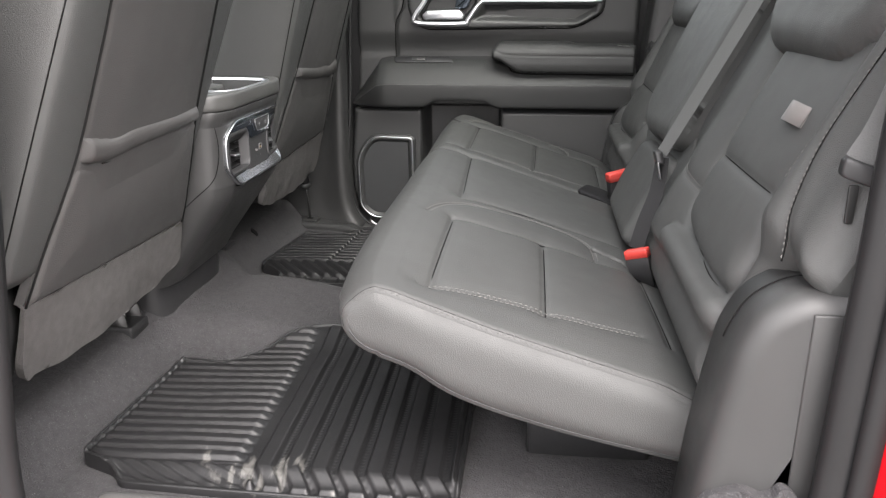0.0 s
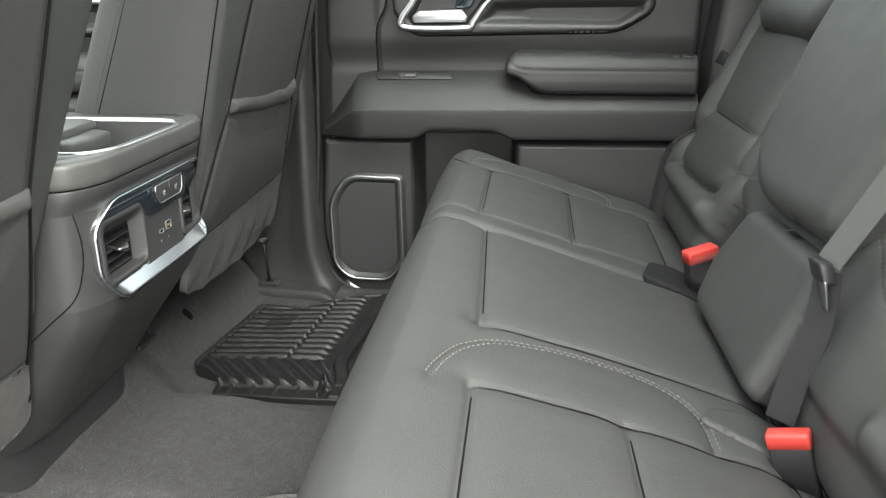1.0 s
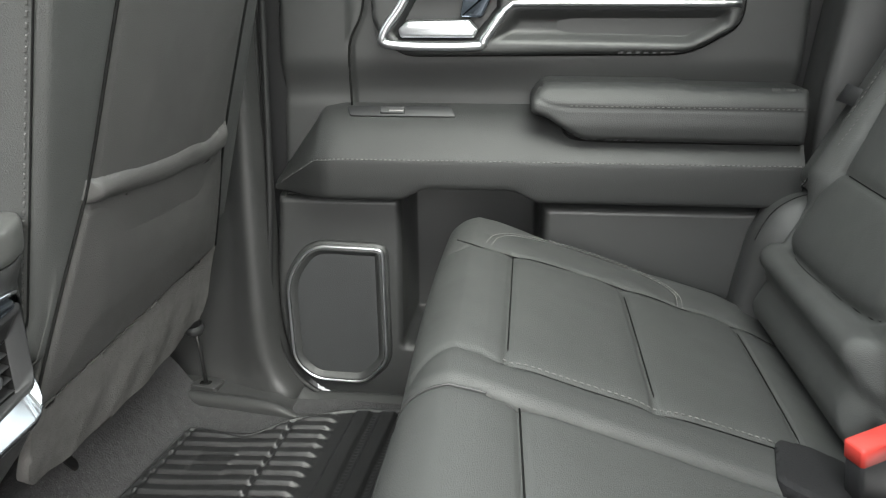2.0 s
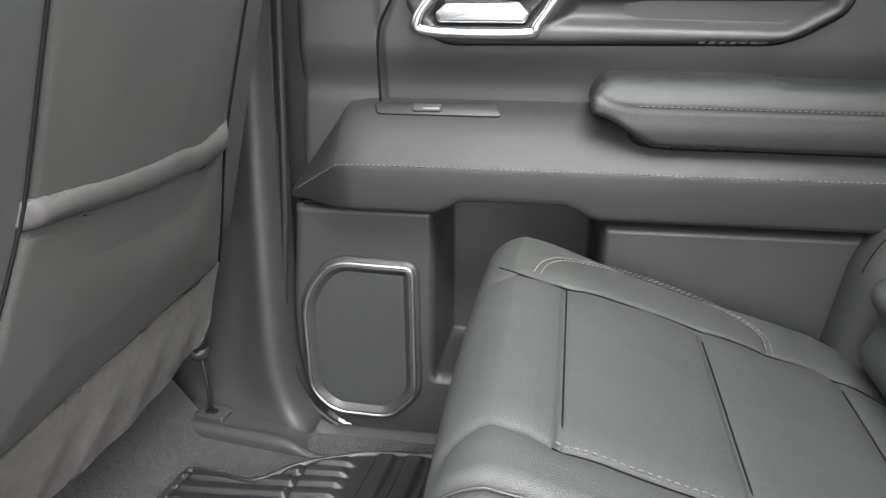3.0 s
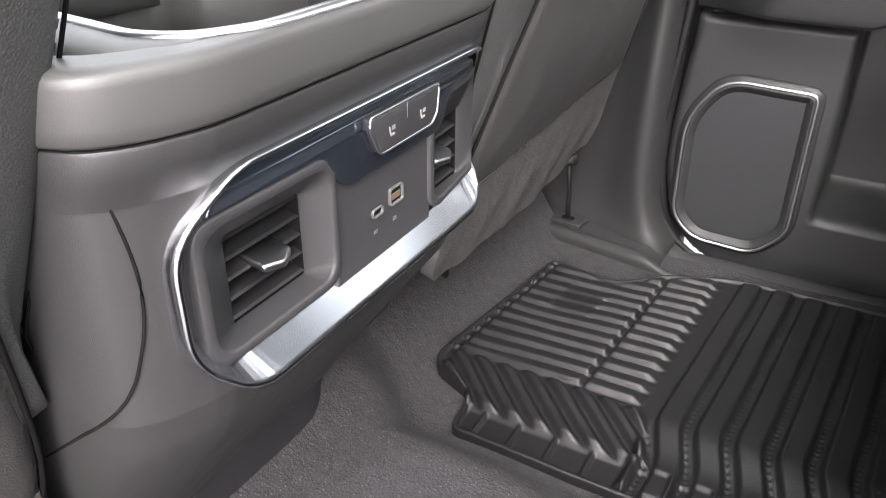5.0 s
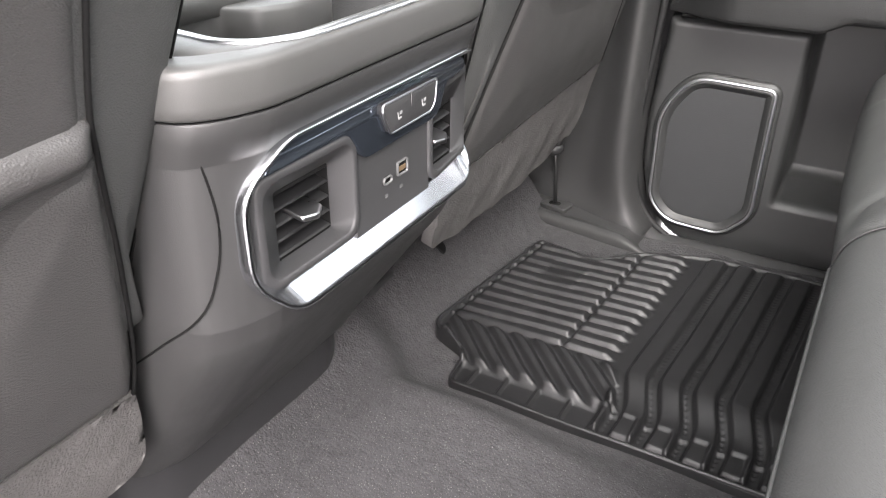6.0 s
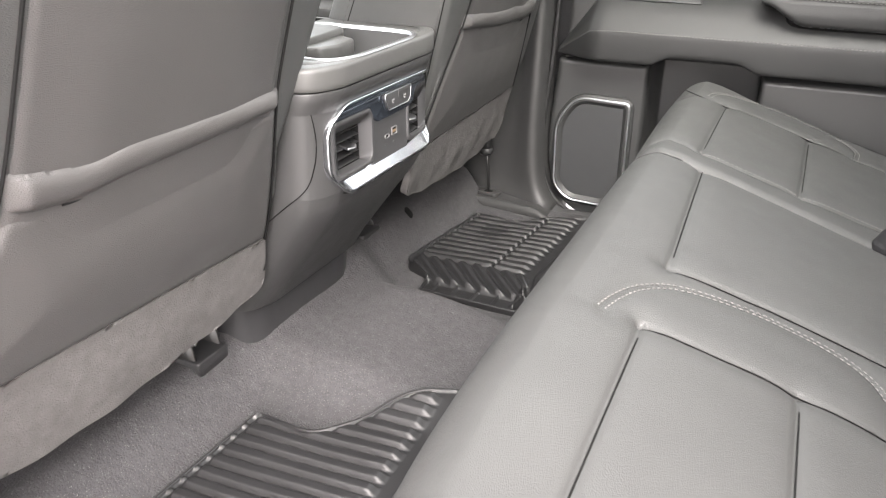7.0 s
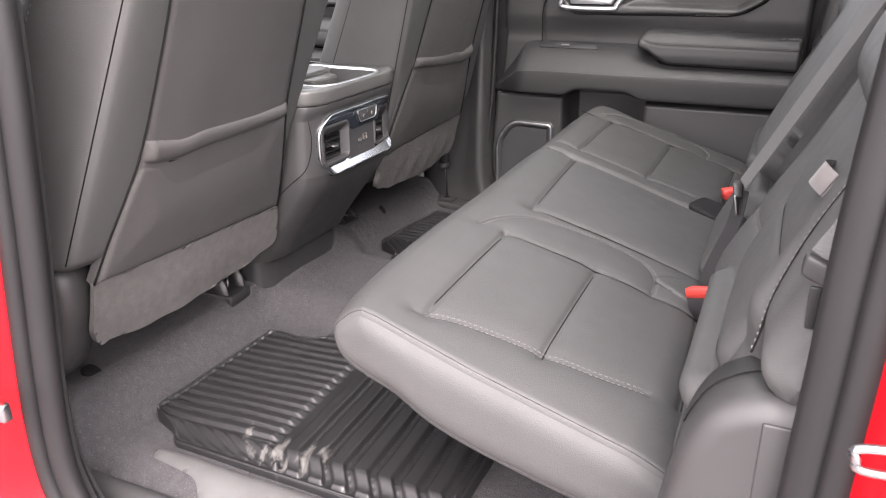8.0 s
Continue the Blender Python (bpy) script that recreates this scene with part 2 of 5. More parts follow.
def patch(poly, fn, step, back=None):
    """A sheet with the outline poly. fn(a, b, d) gives x, y, z, d being the distance from the border; back(a, b) gives its rear."""
    poly = np.array(poly, float)
    lo, hi = poly.min(0) - step, poly.max(0) + step
    na, nb = int((hi[0] - lo[0]) / step) + 2, int((hi[1] - lo[1]) / step) + 2
    a, b = np.meshgrid(lo[0] + step * np.arange(na), lo[1] + step * np.arange(nb), indexing="ij")
    d, qa, qb = line_distance(a, b, poly, True)
    inn = inside_poly(a, b, poly)
    cell = inn[:-1, :-1] | inn[1:, :-1] | inn[:-1, 1:] | inn[1:, 1:]
    snap = ~inn | (d < 0.3 * step)
    a, b, d = np.where(snap, qa, a), np.where(snap, qb, b), np.where(snap, 0.0, d)
    used = np.zeros(inn.shape, bool)
    used[:-1, :-1] |= cell
    used[1:, :-1] |= cell
    used[:-1, 1:] |= cell
    used[1:, 1:] |= cell
    idx = np.full(inn.shape, -1)
    idx[used] = np.arange(used.sum())
    x, y, z = fn(a[used], b[used], d[used])
    verts = np.stack([x, y, z], 1)
    i, j = np.nonzero(cell)
    faces = np.stack([idx[i, j], idx[i + 1, j], idx[i + 1, j + 1], idx[i, j + 1]], 1)
    if back is not None:
        count = {}
        for f in faces:
            for k in range(4):
                u, v = int(f[k]), int(f[(k + 1) % 4])
                count[(u, v)] = count.get((u, v), 0) + 1
        rim = [e for e in count if (e[1], e[0]) not in count]
        ids = sorted({k for e in rim for k in e})
        pos = {k: n for n, k in enumerate(ids)}
        av, bv = a[used][ids], b[used][ids]
        bx, by, bz = back(av, bv)
        n0 = len(verts)
        verts = np.vstack([verts, verts[ids], np.stack([bx, by, bz], 1)])
        m = len(ids)
        extra = [(n0 + pos[u], n0 + pos[v], n0 + m + pos[v], n0 + m + pos[u]) for u, v in rim]
        return verts, [tuple(f) for f in faces] + extra
    return verts, [tuple(f) for f in faces]


def stitches(pts, normal, length=0.0042, gap=0.0028, width=0.0012, height=0.0009):
    """Short threads along a line that lies on a surface."""
    p = np.array(pts, float)
    seg = np.linalg.norm(np.diff(p, axis=0), axis=1)
    s = np.concatenate([[0], np.cumsum(seg)])
    n = np.array(normal, float)
    n /= np.linalg.norm(n)
    verts, faces = [], []
    t = gap
    while t + length < s[-1]:
        q0 = np.array([np.interp(t, s, p[:, k]) for k in range(3)])
        q1 = np.array([np.interp(t + length, s, p[:, k]) for k in range(3)])
        along = (q1 - q0) / (np.linalg.norm(q1 - q0) + 1e-9)
        side = np.cross(along, n) * width / 2
        k = len(verts)
        m = (q0 + q1) / 2 + n * height
        verts += [q0 - side, q0 + side, q1 + side, q1 - side, m - side * 0.8 - along * length * 0.25, m + side * 0.8 - along * length * 0.25,
                  m + side * 0.8 + along * length * 0.25, m - side * 0.8 + along * length * 0.25]
        faces += [(k + 4, k + 5, k + 6, k + 7), (k, k + 1, k + 5, k + 4), (k + 1, k + 2, k + 6, k + 5), (k + 2, k + 3, k + 7, k + 6), (k + 3, k, k + 4, k + 7)]
        t += length + gap
    return verts, faces


def stitching(pts, normal, mat, parent, **kw):
    ob = part("stitching", stitches(pts, normal, **kw), mat, parent, smooth=False)
    ob["kind"] = "stuff"
    return ob


def seam_fold(pts, parent, r=0.0012, mat=None):
    """The dark fold of a sewn seam, as a thin cord in its groove."""
    return part("seam", tube(pts, r, 5), mat or SEAM, parent)


# ---- cab shell ----


def carpet_height(x, y):
    rise = 0.078 * smoothstep(-0.600, -0.675, x) + 0.05 * smoothstep(-0.75, -1.0, x)
    tunnel = 0.056 * smoothstep(-0.12, -0.56, x) * smoothstep(1.345, 1.440, y) * smoothstep(1.742 + 0.035 * smoothstep(-0.57, -0.62, x), 1.660 + 0.05 * smoothstep(-0.57, -0.62, x), y)
    lump = tunnel * (1 - 0.75 * smoothstep(-0.600, -0.675, x))
    wob = 0.003 * np.sin(9.0 * x + 3.1 * y) * np.sin(11.0 * y - 2.0 * x) + 0.002 * np.sin(31 * x + 17 * y) * np.sin(23 * y)
    edge = -0.03 * smoothstep(0.93, 0.86, y)
    return rise + lump + wob + edge - 0.002


def carpet():
    poly = np.array([(-1.5, 0.84), (0.42, 0.84), (0.42, 2.24), (-1.5, 2.24)])
    return patch(poly, lambda a, b, d: (a, b, carpet_height(a, b)), 0.012, lambda a, b: (a, b, np.full(a.shape, -0.05)))


structure("floor", carpet(), CARPET, "grey cut-pile carpet of a pickup cab, with a low hump along the middle", "carpet")

# roof, bulkhead, windscreen end: plain closing walls with their window openings
# the sunroof opening is unseen, added to let in light from above
roof = join(box(-1.08, -1.00, 0.74, 2.34, 1.24, 1.28, 0.02), box(0.42, 0.80, 0.74, 2.34, 1.24, 1.28, 0.02), box(-1.002, 0.422, 0.74, 1.00, 1.241, 1.279, 0.004), box(-1.002, 0.422, 2.06, 2.34, 1.241, 1.279, 0.004))
structure("ceiling", roof, HEADLINER, "pale grey cloth headliner with an unseen opening added for top light", "headliner")
for k, (g, say) in enumerate(((box(-1.002, 0.422, 1.00, 2.06, 1.262, 1.266, 0.002), "tinted glass over the added roof opening"), (loft([[(x, y, z) for x, z in ((-1.74, 0.66), (-1.06, 1.25), (-1.06, 1.256), (-1.745, 0.664))] for y in (0.77, 2.31)]), "green-tinted sloping windscreen"),
                              (box(-1.55, 0.56, 2.318, 2.322, 0.74, 1.24, 0.002), "green-tinted side window glass"), (box(0.765, 0.769, 0.78, 2.30, 0.78, 1.24, 0.002), "green-tinted rear window glass"))):
    pane = structure(f"window_{k + 1}", g, GLASS, say + " of the cab", "window", smooth=False)
    pane.visible_shadow = True
structure("wall_rear", box(0.74, 0.80, 0.74, 2.34, -0.05, 0.78, 0.02), PLASTIC, "dark plastic bulkhead behind the rear seat", "wall")
structure("wall_front", box(-1.80, -1.50, 0.74, 2.34, -0.05, 0.66, 0.05), PLASTIC_DARK, "dark dashboard closing the front of the cab", "dashboard")
for k, (px, py) in enumerate(((-0.52, 2.31), (0.62, 2.31))):
    structure(f"wall_pillar_{k + 1}", box(px - 0.06, px + 0.06, py - 0.03, py + 0.03, 0.70, 1.25, 0.02), HEADLINER, "cloth-trimmed upper roof pillar", "pillar")


def door_panel_y(x, z):
    """Depth of the moulded door panel at x, z (the door's own x)."""
    y = 2.300 + 0.012 * smoothstep(0.56, 0.50, z)
    low = smoothstep(0.352, 0.340, z)
    y = y * (1 - low) + 2.272 * low
    pocket = smoothstep(-0.266, -0.260, x) * smoothstep(-0.040, -0.050, x) * smoothstep(0.084, 0.098, z) * low
    y = y + 0.150 * pocket
    seam = np.array([(-0.340, 0.47), (-0.340, 0.575), (-0.318, 0.63), (-0.31, 0.75)])
    d, _, _ = line_distance(x, z, seam)
    y = y - 0.028 * smoothstep(-0.052, -0.036, x) * low
    return y + 0.004 * np.exp(-(d / 0.0025) ** 2) + 0.003 * smoothstep(-0.335, -0.345, x) * smoothstep(0.48, 0.5, z)


def far_door(dx, number, label):
    """A door trim panel with its arm pad, padded band, handle and loudspeaker, shifted by dx along the cab."""
    door = thing(f"door_{number}", (dx, 2.30, 0.0), label, "car door", kind="structure")
    outline = np.vstack([smooth_line([(-0.448, 0.74), (-0.451, 0.62), (-0.461, 0.36), (-0.474, 0.19), (-0.470, 0.10), (-0.448, 0.035), (-0.400, -0.008), (-0.33, -0.022)], 6),
                         [(0.325, -0.022), (0.325, 0.74)]])
    part("door_panel", patch(outline + (0, 0), lambda a, b, d: (a + dx, door_panel_y(a, b) + edge_round(d, 0.012), b), 0.005,
                             lambda a, b: (a + dx, np.full(a.shape, 2.450), b)), DOOR_PLASTIC, door, "grained dark grey door trim panel")
    # padded band
    prof = np.array([(2.310, 0.3560), (2.236, 0.3545), (2.2255, 0.3570), (2.2225, 0.3620), (2.2205, 0.3750), (2.2185, 0.3950), (2.2180, 0.4120), (2.2195, 0.4185), (2.2240, 0.4255), (2.236, 0.441),
                     (2.252, 0.459), (2.272, 0.475), (2.290, 0.483), (2.312, 0.488)])
    prof = smooth_line(prof, 4)
    xs = np.concatenate([np.linspace(-0.466, -0.34, 24), np.linspace(-0.33, 0.318, 70)])
    loops = []
    for x in xs:
        top = 0.370 + np.clip((x + 0.466) / 0.080, 0, 1) * 0.112 + 0.008 * smoothstep(-0.40, -0.345, x)
        k = (top - 0.352) / 0.138
        e = 0.30 + 0.70 * smoothstep(-0.480, -0.36, x)
        arch = 0.020 * smoothstep(-0.262, -0.215, x) * smoothstep(-0.045, -0.095, x)
        loops.append([(x + dx, 2.312 - e * (2.312 - y), 0.352 + (z - 0.352) * k + arch * np.clip(1 - (z - 0.352) / 0.03, 0, 1)) for y, z in prof])
    band = part("padded_band", loft(loops, cap=False, closed=False), DOOR_VINYL, door, "black leatherette padded band with grey stitching")
    i = 28
    line = [(l[i][0], l[i][1] - 0.0010, l[i][2]) for l in loops[2:]]
    stitching(line, (0, -1, 0.2), THREAD, band, length=0.004, gap=0.003, width=0.0012)
    part("stitch_fold", tube([(a, b + 0.0009, c - 0.0022) for a, b, c in line], 0.0012, 5), PLASTIC_DARK, band)
    # arm pad
    pad = round_poly([(-0.067, 0.488), (-0.067, 0.508), (-0.050, 0.531), (0.140, 0.530), (0.155, 0.526), (0.314, 0.523), (0.314, 0.448), (0.006, 0.451), (-0.046, 0.484)], [0.010, 0.010, 0.016, 0.01, 0.01, 0.004, 0.004, 0.012, 0.010], 6)
    crease = smooth_line([(-0.066, 0.516), (-0.045, 0.503), (-0.022, 0.4985), (0.02, 0.4972), (0.32, 0.4945)], 5)

    def pad_fn(a, b, d):
        c, _, _ = line_distance(a, b, crease)
        y = 2.2170 + 0.040 * smoothstep(0.4965, 0.5600, b) + 0.0022 * np.exp(-(c / 0.0022) ** 2) - 0.003 * np.exp(-((b - 0.473) / 0.015) ** 2)
        return a + dx, y + edge_round(d, 0.009), b

    ap = part("arm_pad", patch(pad, pad_fn, 0.0030, lambda a, b: (a + dx, np.full(a.shape, 2.315), b)), DOOR_VINYL, door, "black leatherette arm pad")
    stitching([(x + dx, 2.2168 + 0.0008, 0.5003 - 0.0075 * (x + 0.02)) for x in np.linspace(-0.015, 0.308, 30)], (0, -1, 0.3), THREAD, ap, length=0.004, gap=0.003, width=0.0010)
    part("pad_gap", tube([(a + dx, float(np.interp(b, prof[24:, 1], prof[24:, 0])) - 0.0005, b) for a, b in smooth_line([(0.312, 0.4455), (0.16, 0.4465), (0.006, 0.4485), (-0.022, 0.4660), (-0.047, 0.4815)], 6)], 0.0022, 6), SEAM, ap)
    part("panel_gap", tube([(x + dx, 2.2985 if z < 0.56 else 2.2975, z) for x, z in smooth_line([(-0.340, 0.478), (-0.340, 0.575), (-0.318, 0.63), (-0.31, 0.74)], 6)], 0.0019, 6), SEAM, door)
    part("band_gap", tube([(l[0][0], 2.2690, l[0][2] - 0.0030) for l in loops[4:]], 0.0026, 6), SEAM, band)
    # switch plate
    def on_slope(a, b, h):
        return (a + dx, 2.2700 + 0.74 * b - 0.67 * h, 0.4720 + 0.67 * b + 0.74 * h)
    sw = part("switch_plate", slab(round_poly([(-0.338, 0.000), (-0.345, 0.020), (-0.186, 0.022), (-0.176, 0.000)], 0.005), on_slope, -0.02, 0.0040, 0.0015), SWITCH_BLACK, door, "dark window switch plate")
    part("window_switch", slab(round_poly([(-0.292, 0.004), (-0.292, 0.017), (-0.254, 0.017), (-0.254, 0.004)], 0.003), on_slope, 0.0, 0.0070, 0.002), PLASTIC_DARK, sw)
    part("switch_lip", slab(round_poly([(-0.278, 0.006), (-0.278, 0.0095), (-0.256, 0.0095), (-0.256, 0.006)], 0.001), on_slope, 0.004, 0.0080, 0.0008), DULL_STEEL, sw)
    # handle pod with the long grip recess
    pod = round_poly([(-0.305, 0.745), (-0.300, 0.605), (-0.262, 0.562), (0.160, 0.566), (0.228, 0.606), (0.232, 0.745)], [0.01, 0.02, 0.03, 0.03, 0.02, 0.01], 5)
    grip = np.array([(-0.135, 0.580), (0.158, 0.574), (0.212, 0.604), (0.214, 0.630), (-0.095, 0.630)])
    hole = np.array([(-0.235, 0.66), (-0.272, 0.595), (-0.262, 0.584), (-0.148, 0.584), (-0.112, 0.628), (-0.112, 0.66)])

    def pod_fn(a, b, d):
        g, _, _ = line_distance(a, b, grip, True)
        g = np.where(inside_poly(a, b, grip), g, 0)
        h, _, _ = line_distance(a, b, hole, True)
        h = np.where(inside_poly(a, b, hole), h, 0)
        y = 2.272 + 0.018 * smoothstep(0.0, 0.02, g) + 0.030 * smoothstep(0.0, 0.008, h) + 0.012 * smoothstep(-0.12, 0.0, a)
        return a + dx, y + edge_round(d, 0.008), b

    pd = part("handle_pod", patch(pod, pod_fn, 0.004, lambda a, b: (a + dx, np.full(a.shape, 2.315), b)), DOOR_PLASTIC, door, "dark moulded handle pod with a long grip recess")
    part("pod_gap", tube([(x + dx, 2.2965, z) for x, z in inset(pod, -0.001)], 0.0025, 6, True), SEAM, pd)
    path = smooth_line([(-0.225, 2.270, 0.745), (-0.247, 2.270, 0.650), (-0.283, 2.270, 0.594), (-0.268, 2.270, 0.578), (-0.150, 2.270, 0.577), (-0.135, 2.270, 0.588), (-0.103, 2.272, 0.630),
                        (-0.07, 2.276, 0.636), (0.08, 2.280, 0.6355), (0.222, 2.283, 0.6345)], 6) + (dx, 0, 0)
    rr = [0.0065 if q[0] - dx < -0.11 else 0.0045 for q in path]
    part("handle_trim", tube(path, rr, 8, flat=0.8, up=(0, 1, 0)), CHROME, pd, "satin chrome frame round the door handle")
    part("door_handle", slab(round_poly([(-0.258, 0.588), (-0.262, 0.600), (-0.248, 0.612), (-0.158, 0.614), (-0.145, 0.600), (-0.150, 0.588)], 0.004), lambda a, b, h: (a + dx, 2.290 - h, b), 0.0, 0.022, 0.005), CHROME, pd, "chrome door pull lever")
    part("handle_hinge", slab(round_poly([(-0.172, 0.616), (-0.166, 0.65), (-0.118, 0.66), (-0.14, 0.616)], 0.004), lambda a, b, h: (a + dx, 2.292 - h, b), 0.0, 0.016, 0.004), DARK_CHROME, pd)
    # loudspeaker
    corners = np.array([(-0.412, 0.268), (-0.292, 0.264), (-0.290, 0.062), (-0.330, 0.021), (-0.418, 0.024), (-0.452, 0.058), (-0.455, 0.208)])
    spk = round_poly(corners, [0.03, 0.014, 0.02, 0.02, 0.03, 0.025, 0.04], 6)
    rim = round_poly(inset(corners, 0.0135), [0.022, 0.006, 0.014, 0.014, 0.022, 0.018, 0.03], 6)
    mid = rim.mean(0)
    s = part("loudspeaker", loft([[(a + dx, y, b) for a, b in mid + (rim - mid) * k] for k, y in ((1.0, 2.2672), (0.97, 2.2664), (0.9, 2.2664), (0.7, 2.2664), (0.4, 2.2664), (0.1, 2.2664), (0.0, 2.2664))], cap=False), GRILLE, door, "dark perforated loudspeaker grille")
    part("speaker_well", loft([[(a + dx, y, b) for a, b in inset(spk, d)] for d, y in ((-0.007, 2.274), (-0.0065, 2.268), (-0.004, 2.2655), (0.001, 2.2640), (0.004, 2.2600), (0.006, 2.2592), (0.008, 2.2600), (0.0165, 2.2672), (0.018, 2.270))], cap=False), DOOR_PLASTIC, s)
    part("speaker_ring", tube([(a + dx, 2.2615, b) for a, b in inset(spk, 0.002)], 0.0027, 8, True, flat=0.9, up=(0, 1, 0)), CHROME, s, "satin chrome ring round the loudspeaker")
    return outline


GRILLE = material("speaker_grille", (0.022, 0.023, 0.024), 0.55, grain=0.35, grain_scale=900, kind="cells", vary=0.06)
door_line = far_door(0.0, 1, "closed rear door trim in dark grey with padded band, arm pad and chrome handle")
far_door(-1.06, 2, "closed front door trim in dark grey with padded band and chrome handle")

# rubber seals round the far rear door
for off, rad in ((0.012, 0.0055), (0.026, 0.005)):
    pts = [(x - off, 2.268 + off * 0.3, z) for x, z in door_line[:-2]]
    pts = [(pts[0][0] + 0.012, pts[0][1], 1.15)] + pts + [(0.33, pts[-1][1], -0.022 - off * 0.9)]
    pts[-2] = (pts[-2][0] + off, pts[-2][1], pts[-2][2] - off * 0.9)
    structure("trim_seal", tube(pts, rad, 8), SEAL, "black rubber door seal along the pillar", "door seal")


def far_pillar():
    """Lower pillar trim: a rounded ridge that flares into the sill."""
    loops = []
    for z in np.concatenate([np.linspace(-0.03, 0.12, 16), np.linspace(0.14, 1.2, 30)]):
        flare = 0.010 * math.exp(-max(z - 0.02, 0) / 0.018)
        spread = 0.045 * math.exp(-max(z - 0.01, 0) / 0.045)
        lean = 0.16 * max(z - 0.05, 0)
        prof = [(-0.72 + lean * 0.5, 2.325), (-0.68 + lean, 2.290 - flare), (-0.615 + lean * 0.9, 2.272 - flare), (-0.560 + lean * 0.45, 2.258 - flare), (-0.526 + lean * 0.22 + spread * 0.5, 2.239 - flare), (-0.508 + lean * 0.13 + spread * 0.9, 2.231 - flare * 0.8),
                (-0.493 + lean * 0.09 + spread, 2.237 - flare * 0.5), (-0.485 + lean * 0.06 + spread, 2.262), (-0.478 + lean * 0.06 + spread, 2.30)]
        loops.append([(x, y, z) for x, y in smooth_line(prof, 4)])
    return loft(loops, cap=False, closed=False)


structure("wall_pillar_5", box(-0.72, -0.44, 2.315, 2.36, -0.05, 1.25, 0.01), PLASTIC_DARK, "dark steel pillar behind its trim", "pillar")
structure("wall_pillar_6", loft([[(x, y, z) for x, y in smooth_line([(0.335 + 0.10 * max(0, z - 0.5), 2.33), (0.342 + 0.10 * max(0, z - 0.5), 2.285), (0.36 + 0.10 * max(0, z - 0.5), 2.262), (0.50, 2.25), (0.78, 2.25)], 4)] for z in np.linspace(-0.03, 1.24, 24)], cap=False, closed=False), PLASTIC,
          "dark plastic rear pillar trim", "pillar trim")
structure("wall_far_closing", box(0.32, 0.80, 2.335, 2.36, -0.05, 1.25, 0.004), PLASTIC_DARK, "closed body side behind the rear pillar", "car body")
structure("trim_pillar", far_pillar(), PLASTIC, "dark grained plastic lower trim of the door pillar", "pillar trim")


def far_sill():
    """The sill trim: a low moulded shelf with a rolled front lip, closed at its front end."""
    prof = smooth_line([(0.0, -0.03), (0.001, 0.002), (0.005, 0.0125), (0.013, 0.0165), (0.022, 0.0150), (0.040, 0.0165), (0.066, 0.019), (0.080, 0.026), (0.100, 0.028), (0.104, -0.02)], 4)
    loops = []
    for x in np.linspace(-0.652, 0.40, 70):
        front = float(np.interp(x, (-0.652, -0.635, -0.52, -0.43, 0.4), (2.216, 2.204, 2.189, 2.175, 2.170)))
        sink = 0.034 * float(smoothstep(-0.475, -0.420, x))
        loops.append([(x, front + y, z - sink * min(1.0, 0.25 + y / 0.05)) for y, z in prof])
    return loft(loops)


structure("trim_sill", far_sill(), PLASTIC, "dark grained plastic door sill trim", "sill trim")
# ---- rear seat ----
SLOPE = 0.32


def cushion_plane(x):
    return 0.303 - SLOPE * x


# seam lines on the cushions, in plan
def seam(*pts, n=6):
    return smooth_line(pts, n)


WIDE_SEAMS = [np.array(q) for q in (
    [(-0.064, 0.962), (-0.065, 1.258)], [(0.078, 0.984), (0.076, 1.270)], [(0.240, 1.020), (0.230, 1.276)],
    [(-0.066, 1.257), (0.0, 1.264), (0.07, 1.270), (0.26, 1.272)],
    [(-0.064, 1.388), (-0.075, 1.700)], [(0.250, 1.39), (0.246, 1.70)],
    [(-0.064, 1.388), (0.0, 1.395), (0.08, 1.400), (0.25, 1.395)])]
WIDE_SOFT = [seam((-0.078, 0.952), (-0.035, 0.967), (0.0, 0.977), (0.069, 0.989), (0.134, 0.997), (0.20, 1.012))]
ARC = seam((-0.104, 1.246), (-0.096, 1.280), (-0.080, 1.318), (-0.050, 1.350), (0.0, 1.370), (0.045, 1.377), (0.100, 1.374), (0.136, 1.358), (0.156, 1.326), (0.161, 1.276))
NARROW_SEAMS = [np.array(q) for q in (
    [(-0.085, 2.080), (-0.087, 1.780)], [(0.060, 2.090), (0.058, 1.782)], [(0.210, 2.095), (0.206, 1.80)],
    [(-0.158, 2.063), (0.005, 2.092), (0.206, 2.096), (0.27, 2.09)], [(-0.185, 1.716), (-0.172, 1.764), (-0.145, 1.783), (-0.094, 1.776), (-0.012, 1.775), (0.13, 1.785), (0.27, 1.79)])]
BOLSTER = seam((-0.118, 2.083), (-0.108, 2.125), (-0.085, 2.158), (-0.03, 2.186), (0.02, 2.195), (0.08, 2.190), (0.122, 2.172), (0.142, 2.140), (0.140, 2.096))


def cushion_relief(x, y, lines, soft, y0, y1):
    h = 0.0 * x
    for l in lines:
        d, _, _ = line_distance(x, y, l)
        h = h - 0.0032 * np.exp(-(d / 0.0042) ** 2) - 0.0030 * np.exp(-(d / 0.017) ** 2)
    for l in soft:
        d, _, _ = line_distance(x, y, l)
        h = h - 0.0022 * np.exp(-(d / 0.0035) ** 2) - 0.003 * np.exp(-(d / 0.018) ** 2)
    h = h + 0.0025 * np.sin(7 * x + 9 * y) * np.sin(5 * y - 3 * x)
    h = h - 0.010 * smoothstep(0.20, 0.28, x) - 0.004 * np.clip((0.955 - y) / 0.055, 0, 1) ** 2
    return h


